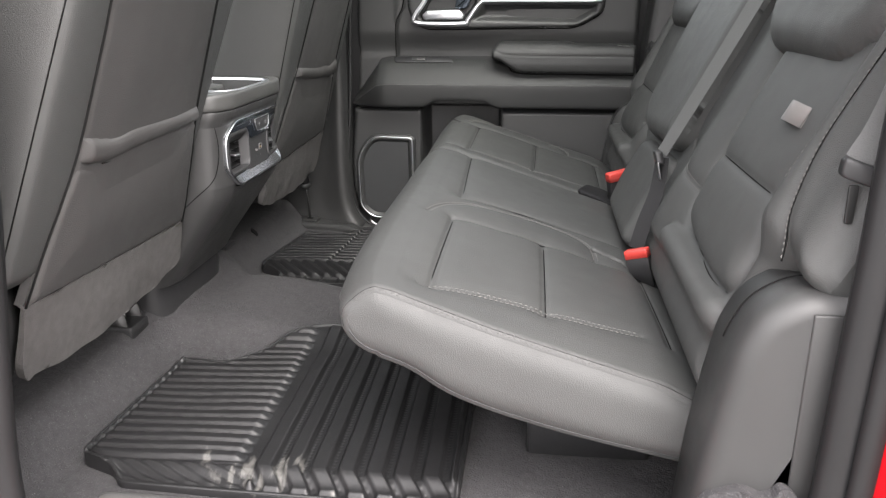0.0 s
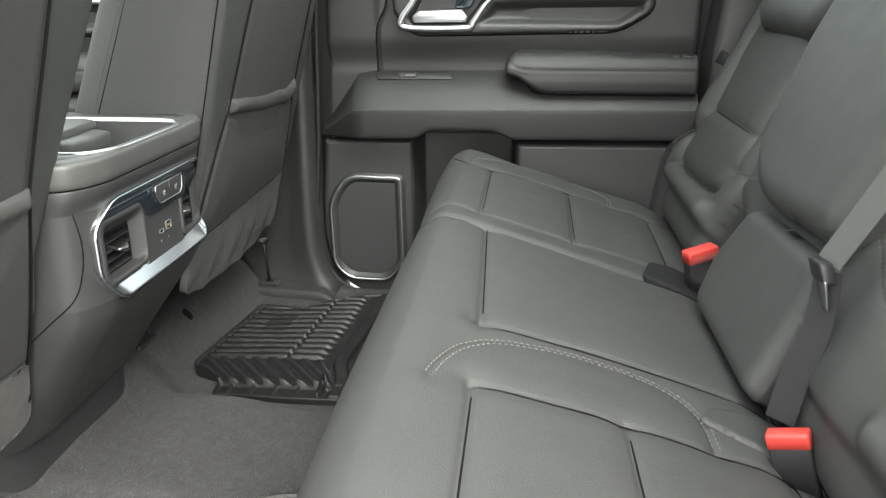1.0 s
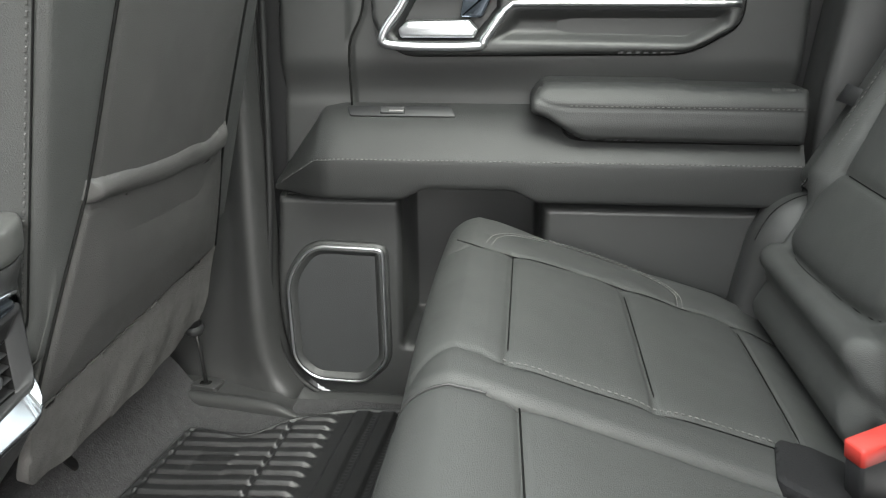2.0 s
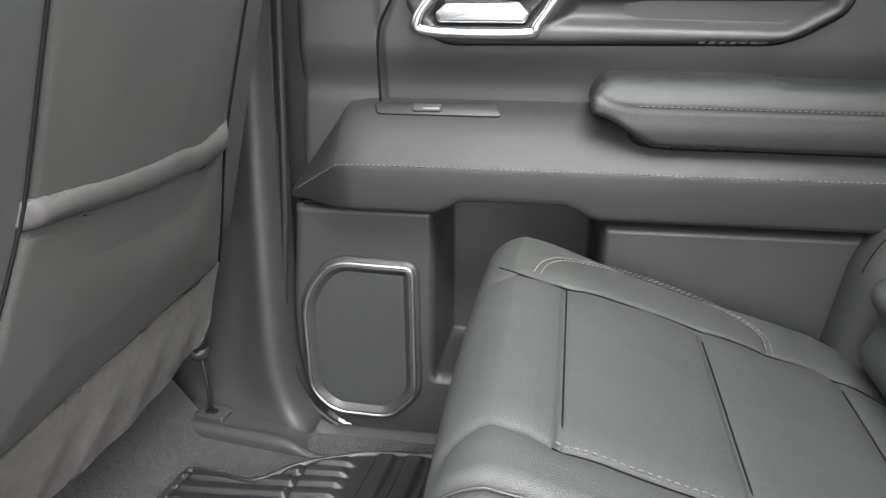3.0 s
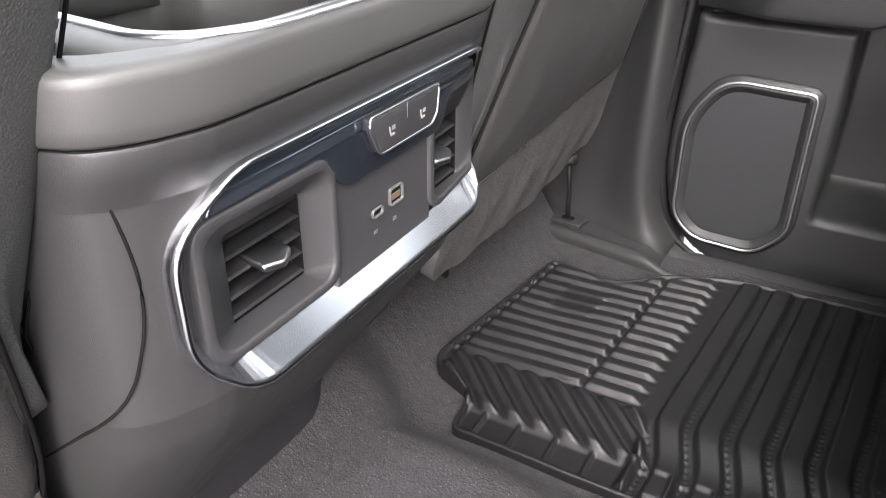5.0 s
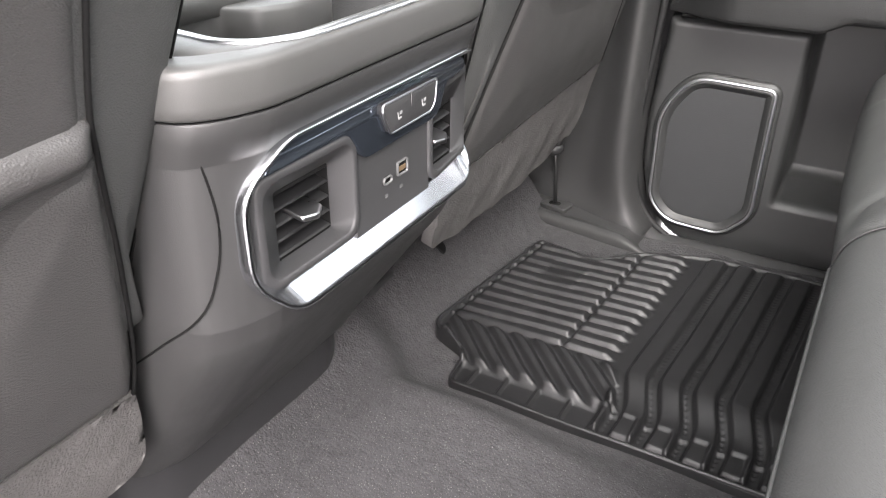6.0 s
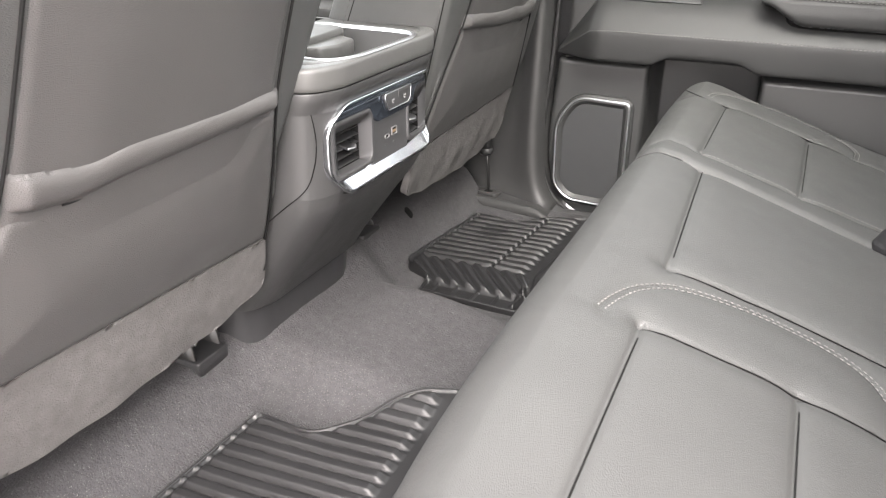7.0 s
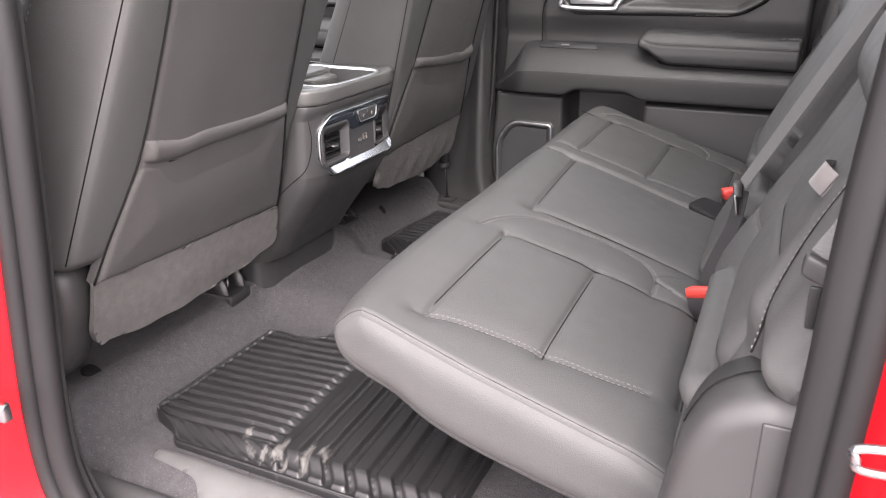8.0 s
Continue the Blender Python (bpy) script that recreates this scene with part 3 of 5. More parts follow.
def cushion_section():
    """Section of a cushion, along the cab and up: top from the rear forwards, round the lip, back along the underside."""
    top = [(x, cushion_plane(x)) for x in np.linspace(0.275, -0.110, 180)]
    c, r = (-0.127, 0.2955), 0.0485
    lip = [(c[0] - r * math.sin(q) * 1.12, c[1] + r * math.cos(q)) for q in np.linspace(0.15, math.pi * 0.93, 26)]
    low = smooth_line([(-0.134, 0.245), (-0.092, 0.230), (-0.028, 0.196), (0.10, 0.158), (0.240, 0.128)], 6)
    rear = smooth_line([(0.262, 0.140), (0.282, 0.175), (0.284, 0.208)], 3)
    return np.array(top + lip + [tuple(q) for q in low] + [tuple(q) for q in rear])


def section_normals(p):
    t = np.roll(p, -1, 0) - np.roll(p, 1, 0)
    n = np.stack([t[:, 1], -t[:, 0]], 1)
    n /= np.linalg.norm(n, axis=1)[:, None]
    c = p.mean(0)
    if np.sum((p - c) * n) < 0:
        n = -n
    return n


def cushion(y0, y1, lines, soft, r0, r1, split=None):
    """split(x): shift of the y1 border along the cab."""
    sec = cushion_section()
    nrm = section_normals(sec)
    ys = np.arange(y0 + r0, y1 - r1, 0.003)
    stations = [(y0 + r0 - r0 * math.cos(q), -r0 * (1 - math.sin(q))) for q in np.linspace(0.0, math.pi / 2, 6)[:-1]]
    stations += [(y, 0.0) for y in ys]
    stations += [(y1 - r1 + r1 * math.cos(q), -r1 * (1 - math.sin(q))) for q in np.linspace(math.pi / 2, 0.0, 6)]
    loops = []
    for y, off in stations:
        w = np.clip((nrm[:, 1] - 0.25) / 0.4, 0, 1)
        yy = np.full(len(sec), y)
        h = cushion_relief(sec[:, 0], yy, lines, soft, y0, y1) * w
        p = sec + nrm * off
        bow = 0.006 * np.sin(math.pi * np.clip((yy - y0) / (y1 - y0), 0, 1)) * np.clip(-nrm[:, 0], 0, 1)
        back_set = 0.022 * math.exp(-max(y - y0, 0) / 0.07) * np.clip((0.02 - sec[:, 0]) / 0.18, 0, 1) if y0 < 1.2 else 0.0
        loops.append(np.stack([p[:, 0] + nrm[:, 0] * (h + bow) + back_set, yy, p[:, 1] + nrm[:, 1] * h], 1))
    # gently bulging end faces
    def cap(loop, sgn, bulge):
        c = loop.mean(0)
        out = []
        for k in (0.93, 0.8, 0.6, 0.4, 0.2, 0.05):
            q = c + (loop - c) * k
            q[:, 1] = loop[:, 1] + sgn * bulge * (1 - k * k)
            out.append(q)
        return out
    if y0 < 1.2:
        loops = loops + cap(loops[-1], 1, 0.004)
    else:
        loops = cap(loops[0], -1, 0.004)[::-1] + loops + cap(loops[-1], 1, 0.004)
    return loft([list(map(tuple, l)) for l in loops], cap=y0 > 1.2)


def on_cushion(line, lines, soft, lift=0.0006):
    x, y = line[:, 0], line[:, 1]
    z = cushion_plane(x) + cushion_relief(x, y, lines, soft, 0, 3) * 1.0 + lift
    return np.stack([x, y, z], 1)


def offset_line(line, d):
    t = np.gradient(line, axis=0)
    t /= np.linalg.norm(t, axis=1)[:, None]
    return line + d * np.stack([-t[:, 1], t[:, 0]], 1)


CUSH_N = (SLOPE, 0, 1)
wide = thing("rear_seat", (0.15, 1.30, 0.0), "black leather rear bench section for two, with grey stitching", "car seat", "rear bench")
soft = WIDE_SOFT + [ARC]
cw = part("cushion", cushion(0.898, 1.704, WIDE_SEAMS, soft, 0.009, 0.014), LEATHER, wide, "black leather seat cushion with sewn panels")
for d in (-0.0035, 0.0035):
    stitching(on_cushion(offset_line(ARC, d), WIDE_SEAMS, soft), CUSH_N, THREAD, cw)
for d in (-0.0005, 0.0045):
    stitching(on_cushion(offset_line(WIDE_SOFT[0], d), WIDE_SEAMS, soft), CUSH_N, THREAD_DARK, cw, length=0.004, gap=0.003)
sec = cushion_section()
nrm = section_normals(sec)


def end_line(y, off, i0, i1):
    """A line round the near end of the wide cushion, following its section, off metres from the unrounded skin."""
    w = np.clip((nrm[:, 1] - 0.25) / 0.4, 0, 1)
    h = cushion_relief(sec[:, 0], np.full(len(sec), y), WIDE_SEAMS, soft, 0.898, 1.704) * w + off
    back_set = 0.022 * math.exp(-(y - 0.898) / 0.07) * np.clip((0.02 - sec[:, 0]) / 0.18, 0, 1)
    return np.stack([sec[:, 0] + nrm[:, 0] * h + back_set, np.full(len(sec), y), sec[:, 1] + nrm[:, 1] * h], 1)[i0:i1]


border = end_line(0.8985, -0.0082, 0, len(sec))[:, (0, 2)]
tip = int(np.argmin(border[:, 0]))
upper, lower = border[:tip + 1][::-1], border[tip:]
lower = lower[:int(np.argmax(lower[:, 0])) + 1]


def side_rows():
    """The sewn side: rows from the front tip to the rear, each running from the lower border to the upper one."""
    x0, x1 = border[tip, 0], min(upper[-1, 0], lower[-1, 0])
    out = []
    for k in np.linspace(0, 1, 50):
        x = x0 + (x1 - x0) * k * k if k < 0.3 else x0 + (x1 - x0) * (0.09 + (k - 0.3) * 1.3)
        zt, zb = np.interp(x, upper[:, 0], upper[:, 1]), np.interp(x, lower[:, 0], lower[:, 1])
        end = float(smoothstep(-0.02, 0.07, x - x0))
        out.append([(x, 0.8982 - 0.010 * end * (1 - (2 * v - 1) ** 4), zb + (zt - zb) * v) for v in np.linspace(0, 1, 15)])
    return out


part("side_panel", loft(side_rows(), cap=False, closed=False), LEATHER, cw, "smooth leather side of the cushion")
seam_fold(end_line(0.9015, -0.0024, 8, 196), cw, 0.0006)
stitching(end_line(0.8996, -0.0042, 8, 190), (0.1, -0.9, 0.4), THREAD_BLACK, cw, length=0.0034, gap=0.0034, width=0.0010)
lip = [(x, y, z) for (x, z), y in zip(sec[176:208], np.full(32, 1.700))]
part("piping", tube(lip, 0.0013, 6), PLASTIC, cw)
fr = [(-0.1820 + 0.022 * math.exp(-(y - 0.898) / 0.07) - 0.006 * math.sin(math.pi * (y - 0.898) / 0.806), y, 0.298) for y in np.linspace(0.95, 1.69, 40)]
part("piping", tube(fr, 0.0014, 6), LEATHER, cw)
part("cushion_hem", tube(end_line(0.8995, -0.0075, 196, 238), 0.0018, 6), PLASTIC_DARK, cw)

narrow = thing("rear_seat", (0.15, 1.95, 0.0), "black leather rear bench section for one, beside the far door", "car seat", "rear bench")
cn = part("cushion", cushion(1.709, 2.212, NARROW_SEAMS, [BOLSTER], 0.016, 0.030), LEATHER, narrow, "black leather seat cushion with sewn panels and bolster")
for d in (-0.0035, 0.0035):
    stitching(on_cushion(offset_line(BOLSTER, d), NARROW_SEAMS, [BOLSTER]), CUSH_N, THREAD, cn)
inner = smooth_line([tuple(q) for q in NARROW_SEAMS[4][3:]], 8)
stitching(on_cushion(offset_line(inner, 0.006), NARROW_SEAMS, [BOLSTER]), CUSH_N, THREAD, cn)

for l in WIDE_SEAMS:
    seam_fold(on_cushion(smooth_line(l, 10), WIDE_SEAMS, soft, 0.0004), cw, 0.0009)
for l in NARROW_SEAMS[:4]:
    seam_fold(on_cushion(smooth_line(l, 10), NARROW_SEAMS, [BOLSTER], 0.0004), cn, 0.0009)
seam_fold(on_cushion(smooth_line(NARROW_SEAMS[4][3:], 10), NARROW_SEAMS, [BOLSTER], 0.0004), cn, 0.0009)

# backrests: y across, s = height along the reclined face
BACK = 0.49


def back_point(y, z, out):
    """Point on the backrest face at y, z; out: metres towards the front."""
    return 0.105 + BACK * z - out * 0.898, y, z + out * 0.44


def backrest(poly, relief, step=0.0045, depth=0.10):
    return patch(poly, lambda a, b, d: back_point(a, b, relief(a, b) - edge_round(d, 0.040)), step, lambda a, b: back_point(a, b, np.full(a.shape, -depth)))


def groove(a, b, line, w=0.0045, dp=0.004, broad=0.004, bw=0.018):
    d, _, _ = line_distance(a, b, line)
    return -dp * np.exp(-(d / w) ** 2) - broad * np.exp(-(d / bw) ** 2)


# single place beside the near doorway: mirrored lines are used on the far side
INSERT = smooth_line([(1.208, 0.60), (1.206, 0.48), (1.206, 0.42), (1.203, 0.385), (1.186, 0.354), (1.146, 0.341), (1.04, 0.333), (0.945, 0.334), (0.918, 0.350), (0.916, 0.392), (0.934, 0.430), (0.938, 0.47), (0.928, 0.54), (0.926, 0.60)], 5)
SIDE_OUT = INSERT[:26]
LOW_EDGE = INSERT[20:41]
SIDE_IN = INSERT[40:]
CROSS = np.array([(0.938, 0.440), (1.204, 0.439)])
CURVE = seam((1.194, 0.384), (1.230, 0.386), (1.272, 0.391), (1.315, 0.400), (1.350, 0.414), (1.385, 0.433), (1.410, 0.462), (1.425, 0.509), (1.431, 0.56), (1.434, 0.660))

OUTER = seam((0.853, 0.400), (0.868, 0.424), (0.880, 0.449), (0.892, 0.499), (0.894, 0.542), (0.892, 0.60), (0.890, 0.70))
FINE = seam((0.918, 0.46), (0.922, 0.521), (0.926, 0.544), (0.930, 0.60), (0.935, 0.70))


def flip(line):
    q = np.array(line, float)
    q[:, 0] = 2 * 1.520 - q[:, 0]
    return q


def seat_relief(a, b, f):
    """f turns far-side points into near-side ones."""
    y = f(a)
    d, _, _ = line_distance(y, b, INSERT)
    inn = inside_poly(y, b, INSERT)
    h = np.where(inn, 0.010 * (1 - np.exp(-d / 0.022)), 0.0)
    h = h - 0.007 * np.exp(-(d / 0.0050) ** 2) - 0.004 * np.exp(-(d / 0.015) ** 2)
    h = h + groove(y, b, CROSS, dp=0.0030, broad=0.0030) + groove(y, b, CURVE, dp=0.003, broad=0.003) + groove(y, b, OUTER, dp=0.002, broad=0.003, bw=0.010)
    # rolled sides and the roll below the insert
    outer = 0.019 * np.exp(-((y - 0.902) / 0.034) ** 2) * smoothstep(0.385, 0.43, b)
    inner = 0.015 * np.exp(-((y - 1.275) / 0.050) ** 2) * smoothstep(0.250, 0.330, b) * (1 - 0.4 * smoothstep(0.40, 0.50, b))
    roll = 0.018 * np.clip(1 - ((b - 0.3170 + 0.02 * (y - 1.04) ** 2) / 0.0170) ** 2, 0, 1) ** 0.6 * smoothstep(0.868, 0.895, y) * smoothstep(1.222, 1.192, y)
    under = -0.012 * smoothstep(0.300, 0.285, b)
    return h + outer + inner + roll + under


bw = part("backrest", backrest(round_poly([(0.803, 0.393), (0.862, 0.397), (0.880, 0.375), (0.885, 0.235), (1.655, 0.235), (1.700, 0.335), (1.790, 0.36), (1.79, 0.82), (0.803, 0.82)], 0.022), lambda a, b: seat_relief(a, b, lambda q: q), 0.0040), LEATHER, wide,
          "black leather backrest with stitched bolster")
bn = part("backrest", backrest(round_poly([(1.797, 0.82), (1.797, 0.36), (1.812, 0.30), (1.812, 0.235), (2.155, 0.235), (2.160, 0.375), (2.178, 0.397), (2.237, 0.393), (2.237, 0.82)], 0.022), lambda a, b: seat_relief(a, b, lambda q: 2 * 1.520 - q), 0.0040), LEATHER, narrow,
          "black leather backrest with stitched bolster")
BACK_N = (-0.898, 0, 0.44)


def on_back(line, f=lambda q: q, lift=0.0008):
    a, b = line[:, 0], line[:, 1]
    x, y, z = back_point(a, b, seat_relief(a, b, f) + lift)
    return np.stack([x, y, z], 1)


for ob, fl in ((bw, False), (bn, True)):
    f = (lambda q: 2 * 1.520 - q) if fl else (lambda q: q)
    for line, offs in ((CURVE, (-0.003, 0.003)), (FINE, (0.0,))):
        for d in offs:
            l = offset_line(line, d)
            stitching(on_back(flip(l) if fl else l, f, 0.0010), BACK_N, THREAD_DARK, ob)
    seam_fold(on_back(flip(OUTER) if fl else OUTER, f, 0.0002), ob, 0.0011)
    stitching(on_back(flip(OUTER) if fl else OUTER, f, 0.0014), BACK_N, THREAD_DARK, ob, length=0.0040, gap=0.0026, width=0.0014, height=0.0009)

for line in (SIDE_IN, SIDE_OUT, LOW_EDGE, CROSS):
    l = smooth_line(line, 10) if len(line) < 10 else line
    seam_fold(on_back(l, lambda q: q, 0.0003), bw, 0.0009)
    seam_fold(on_back(flip(l), lambda q: 2 * 1.520 - q, 0.0003), bn, 0.0009)

# fold-down middle arm rest
MIDPAD = round_poly([(1.385, 0.400), (1.600, 0.388), (1.690, 0.420), (1.755, 0.565), (1.765, 0.82), (1.372, 0.82)], [0.03, 0.05, 0.06, 0.03, 0.01, 0.01], 6)
part("armrest", patch(MIDPAD, lambda a, b, d: back_point(a, b, 0.040 + 0.006 * np.sin(math.pi * (a - 1.37) / 0.4) - edge_round(d, 0.03)), 0.006, lambda a, b: back_point(a, b, np.full(a.shape, -0.03))), LEATHER, wide,
     "black leather fold-down middle armrest, folded up")
LOWPAD = round_poly([(1.375, 0.238), (1.640, 0.238), (1.668, 0.30), (1.645, 0.378), (1.385, 0.388)], 0.02, 4)
part("lower_pad", patch(LOWPAD, lambda a, b, d: back_point(a, b, 0.020 - edge_round(d, 0.020)), 0.006, lambda a, b: back_point(a, b, np.full(a.shape, -0.03))), LEATHER, wide)
for owner, c in ((wide, 1.105), (narrow, 1.935)):
    hr = round_poly([(c - 0.130, 0.572), (c + 0.130, 0.572), (c + 0.190, 0.615), (c + 0.20, 0.86), (c - 0.20, 0.86), (c - 0.190, 0.615)], 0.04, 5)
    part("headrest", patch(hr, lambda a, b, d: back_point(a, b, 0.034 - edge_round(d, 0.038)), 0.006, lambda a, b: back_point(a, b, np.full(a.shape, -0.01))), LEATHER, owner, "black leather headrest")
for owner, c in ((wide, 1.005), (narrow, 2.185)):
    x, y, z = back_point(c, 0.525, 0.012)
    strap = [back_point(c + u, 0.528 - 0.004 * u, 0.010 + 0.012 * math.sin(math.pi * k)) for k, u in zip(np.linspace(0, 1, 9), np.linspace(-0.028, 0.028, 9))]
    lo = [(p[0] - 0.012, p[1] - 0.003, p[2] - 0.021) for p in strap]
    lo2 = [(p[0] + 0.002, p[1], p[2] - 0.001) for p in lo]
    part("release_strap", loft([strap, lo, lo2, [(p[0] + 0.002, p[1], p[2] - 0.001) for p in strap]], cap=False, closed=False), STRAP if owner is wide else PLASTIC_DARK, owner, "folded ribbon pull strap")

# belt buckles
def buckle(x, y, z, turn, tilt, size=1.0):
    """turn: degrees about the upright; tilt: how far it leans back."""
    b = thing("seat_belt_buckle", (x, y, z - 0.05), "black belt buckle with a red button, tucked behind the seat cushion", "seat belt buckle", "buckles on the bench")
    m = pose(x, y, z, 0, tilt, turn) @ Matrix.Scale(size, 4)
    def pl(h0, h1, wx, wy, bev):
        poly = round_poly([(-wx, -wy), (wx, -wy), (wx, wy), (-wx, wy)], 0.004)
        return slab(poly, lambda a, c, h: tuple(m @ Vector((a, c, h))), h0, h1, bev)
    part("buckle_body", pl(-0.085, -0.004, 0.0235, 0.0105, 0.003), PLASTIC_DARK, b)
    part("release_button", pl(-0.012, 0.006, 0.0245, 0.0115, 0.003), RED_PLASTIC, b, "bright red release button")


buckle(0.234, 1.731, 0.288, 22, -10)
buckle(0.224, 1.284, 0.262, -25, -18, 0.78)
FELT = material("dark_felt", (0.018, 0.018, 0.019), 0.95, spec=0.1, grain=0.6, grain_scale=500, vary=0.2)


def felt(poly, lift):
    return patch(round_poly(poly, 0.012, 4), lambda a, b, d: (a, b, cushion_plane(a) - 0.012 * smoothstep(0.20, 0.28, a) + lift - edge_round(d, 0.004)), 0.004,
                 lambda a, b: (a, b, cushion_plane(a) - 0.03))


part("buckle_pocket", felt([(0.150, 1.712), (0.172, 1.790), (0.262, 1.800), (0.262, 1.690), (0.20, 1.694)], 0.004), FELT, cn, "dark felt pocket round the buckle")
part("buckle_pocket", felt([(0.150, 1.318), (0.170, 1.352), (0.235, 1.372), (0.262, 1.36), (0.262, 1.265), (0.205, 1.295)], 0.0035), LEATHER, cw, "gathered leather pocket round the buckle")


def belt(pts, width, normal, name_label, parent, thick=0.0012, mat=None):
    """A flat belt along points that lies on a surface with that normal; width: its widths from end to end."""
    p = np.array(pts, float)
    n = np.array(normal, float)
    n /= np.linalg.norm(n)
    t = np.gradient(p, axis=0)
    rows = []
    half = iter(np.interp(np.linspace(0, 1, len(p)), np.linspace(0, 1, len(width)), width) / 2)
    for q, d in zip(p, t):
        s = np.cross(d, n)
        s = s / np.linalg.norm(s) * next(half)
        rows.append([tuple(q - s), tuple(q + s), tuple(q + s + n * thick), tuple(q - s + n * thick)])
    return part("webbing", loft(rows), mat or WEBBING, parent, name_label, smooth=False)


sb = thing("seat_belt", (0.26, 1.33, 0.40), "grey seat belt hanging down the backrest with a loose tongue", "seat belt")
top = [back_point(1.327, 0.78, 0.040), back_point(1.332, 0.625, 0.040), back_point(1.338, 0.510, 0.040), back_point(1.347, 0.392, 0.040)]
belt(smooth_line(top, 6), (0.032, 0.032, 0.031, 0.028), (-0.80, -0.42, 0.43), "grey woven belt webbing", sb)
low = [back_point(1.346, 0.386, 0.036), back_point(1.336, 0.34, 0.018), back_point(1.328, 0.29, 0.010), back_point(1.32, 0.255, 0.002)]
belt(smooth_line(low, 5), (0.026, 0.030, 0.030), (-0.70, -0.60, 0.35), "dark lower belt webbing", sb, mat=BELT_DARK)
tg = np.array(back_point(1.346, 0.386, 0.042))
part("tongue_loop", slab(round_poly([(-0.020, -0.010), (0.016, -0.014), (0.020, 0.006), (-0.015, 0.010)], 0.005), lambda a, b, h: tuple(tg + np.array((-0.25 * b - h, a, b))), -0.004, 0.008, 0.003), PLASTIC_DARK, sb, "grey plastic tongue housing")
part("tongue", slab(round_poly([(-0.010, -0.036), (0.008, -0.036), (0.008, -0.006), (-0.010, -0.006)], 0.003), lambda a, b, h: tuple(tg + np.array((-0.2 * b - h - 0.004, a - 0.010, b))), 0.0, 0.0025, 0.001), STEEL, sb, "bright steel belt tongue")

sb2 = thing("seat_belt", (0.35, 0.81, 0.40), "grey seat belt hanging beside the doorway with a loose tongue", "seat belt")
pts = smooth_line([(0.47, 0.830, 0.80), (0.41, 0.822, 0.66), (0.372, 0.815, 0.545), (0.352, 0.812, 0.505)], 6)
belt(pts, (0.044, 0.042, 0.038), (-0.35, -0.93, 0.1), "grey woven belt webbing", sb2)
tg2 = np.array((0.350, 0.808, 0.497))
part("tongue_loop", slab(round_poly([(-0.022, -0.009), (0.022, -0.009), (0.020, 0.010), (-0.020, 0.010)], 0.006), lambda a, b, h: tuple(tg2 + np.array((a * 0.9, -h - a * 0.2, b - 0.3 * a))), -0.004, 0.006, 0.003), PLASTIC_DARK, sb2, "grey plastic tongue housing")
part("tongue", slab(round_poly([(-0.005, -0.046), (0.003, -0.046), (0.004, -0.010), (-0.006, -0.010)], 0.002), lambda a, b, h: tuple(tg2 + np.array((a * 0.9 - 0.006, -h, b))), -0.001, 0.0015, 0.001), BLACK_METAL, sb2, "dark steel belt tongue")

# wheel-arch side trim beside the near end of the bench, and its far twin
for k, (y0, y1) in enumerate(((0.795, 0.885), (2.165, 2.26))):
    outl = round_poly([(0.224, -0.03), (0.230, 0.10), (0.237, 0.185), (0.246, 0.25), (0.258, 0.322), (0.277, 0.362), (0.312, 0.384), (0.42, 0.388), (0.42, -0.03)], [0.004, 0.05, 0.05, 0.05, 0.05, 0.05, 0.05, 0.002, 0.002], 6)
    sgn = -1 if k == 0 else 1
    ya, yb = (y1, y0) if k == 0 else (y0, y1)
    g = slab(outl, lambda a, b, h: (a, ya + sgn * h, b), 0.0, abs(yb - ya), 0.024, 8)
    arch = structure(f"trim_wheel_arch_{k + 1}", g, PLASTIC, "rounded dark plastic side trim beside the rear seat", "side trim")
    seam_fold([(a, ya + sgn * 0.034, b) for a, b in inset(outl, -0.0004)[30:53]], arch, 0.0010)
# ---- front seats ----


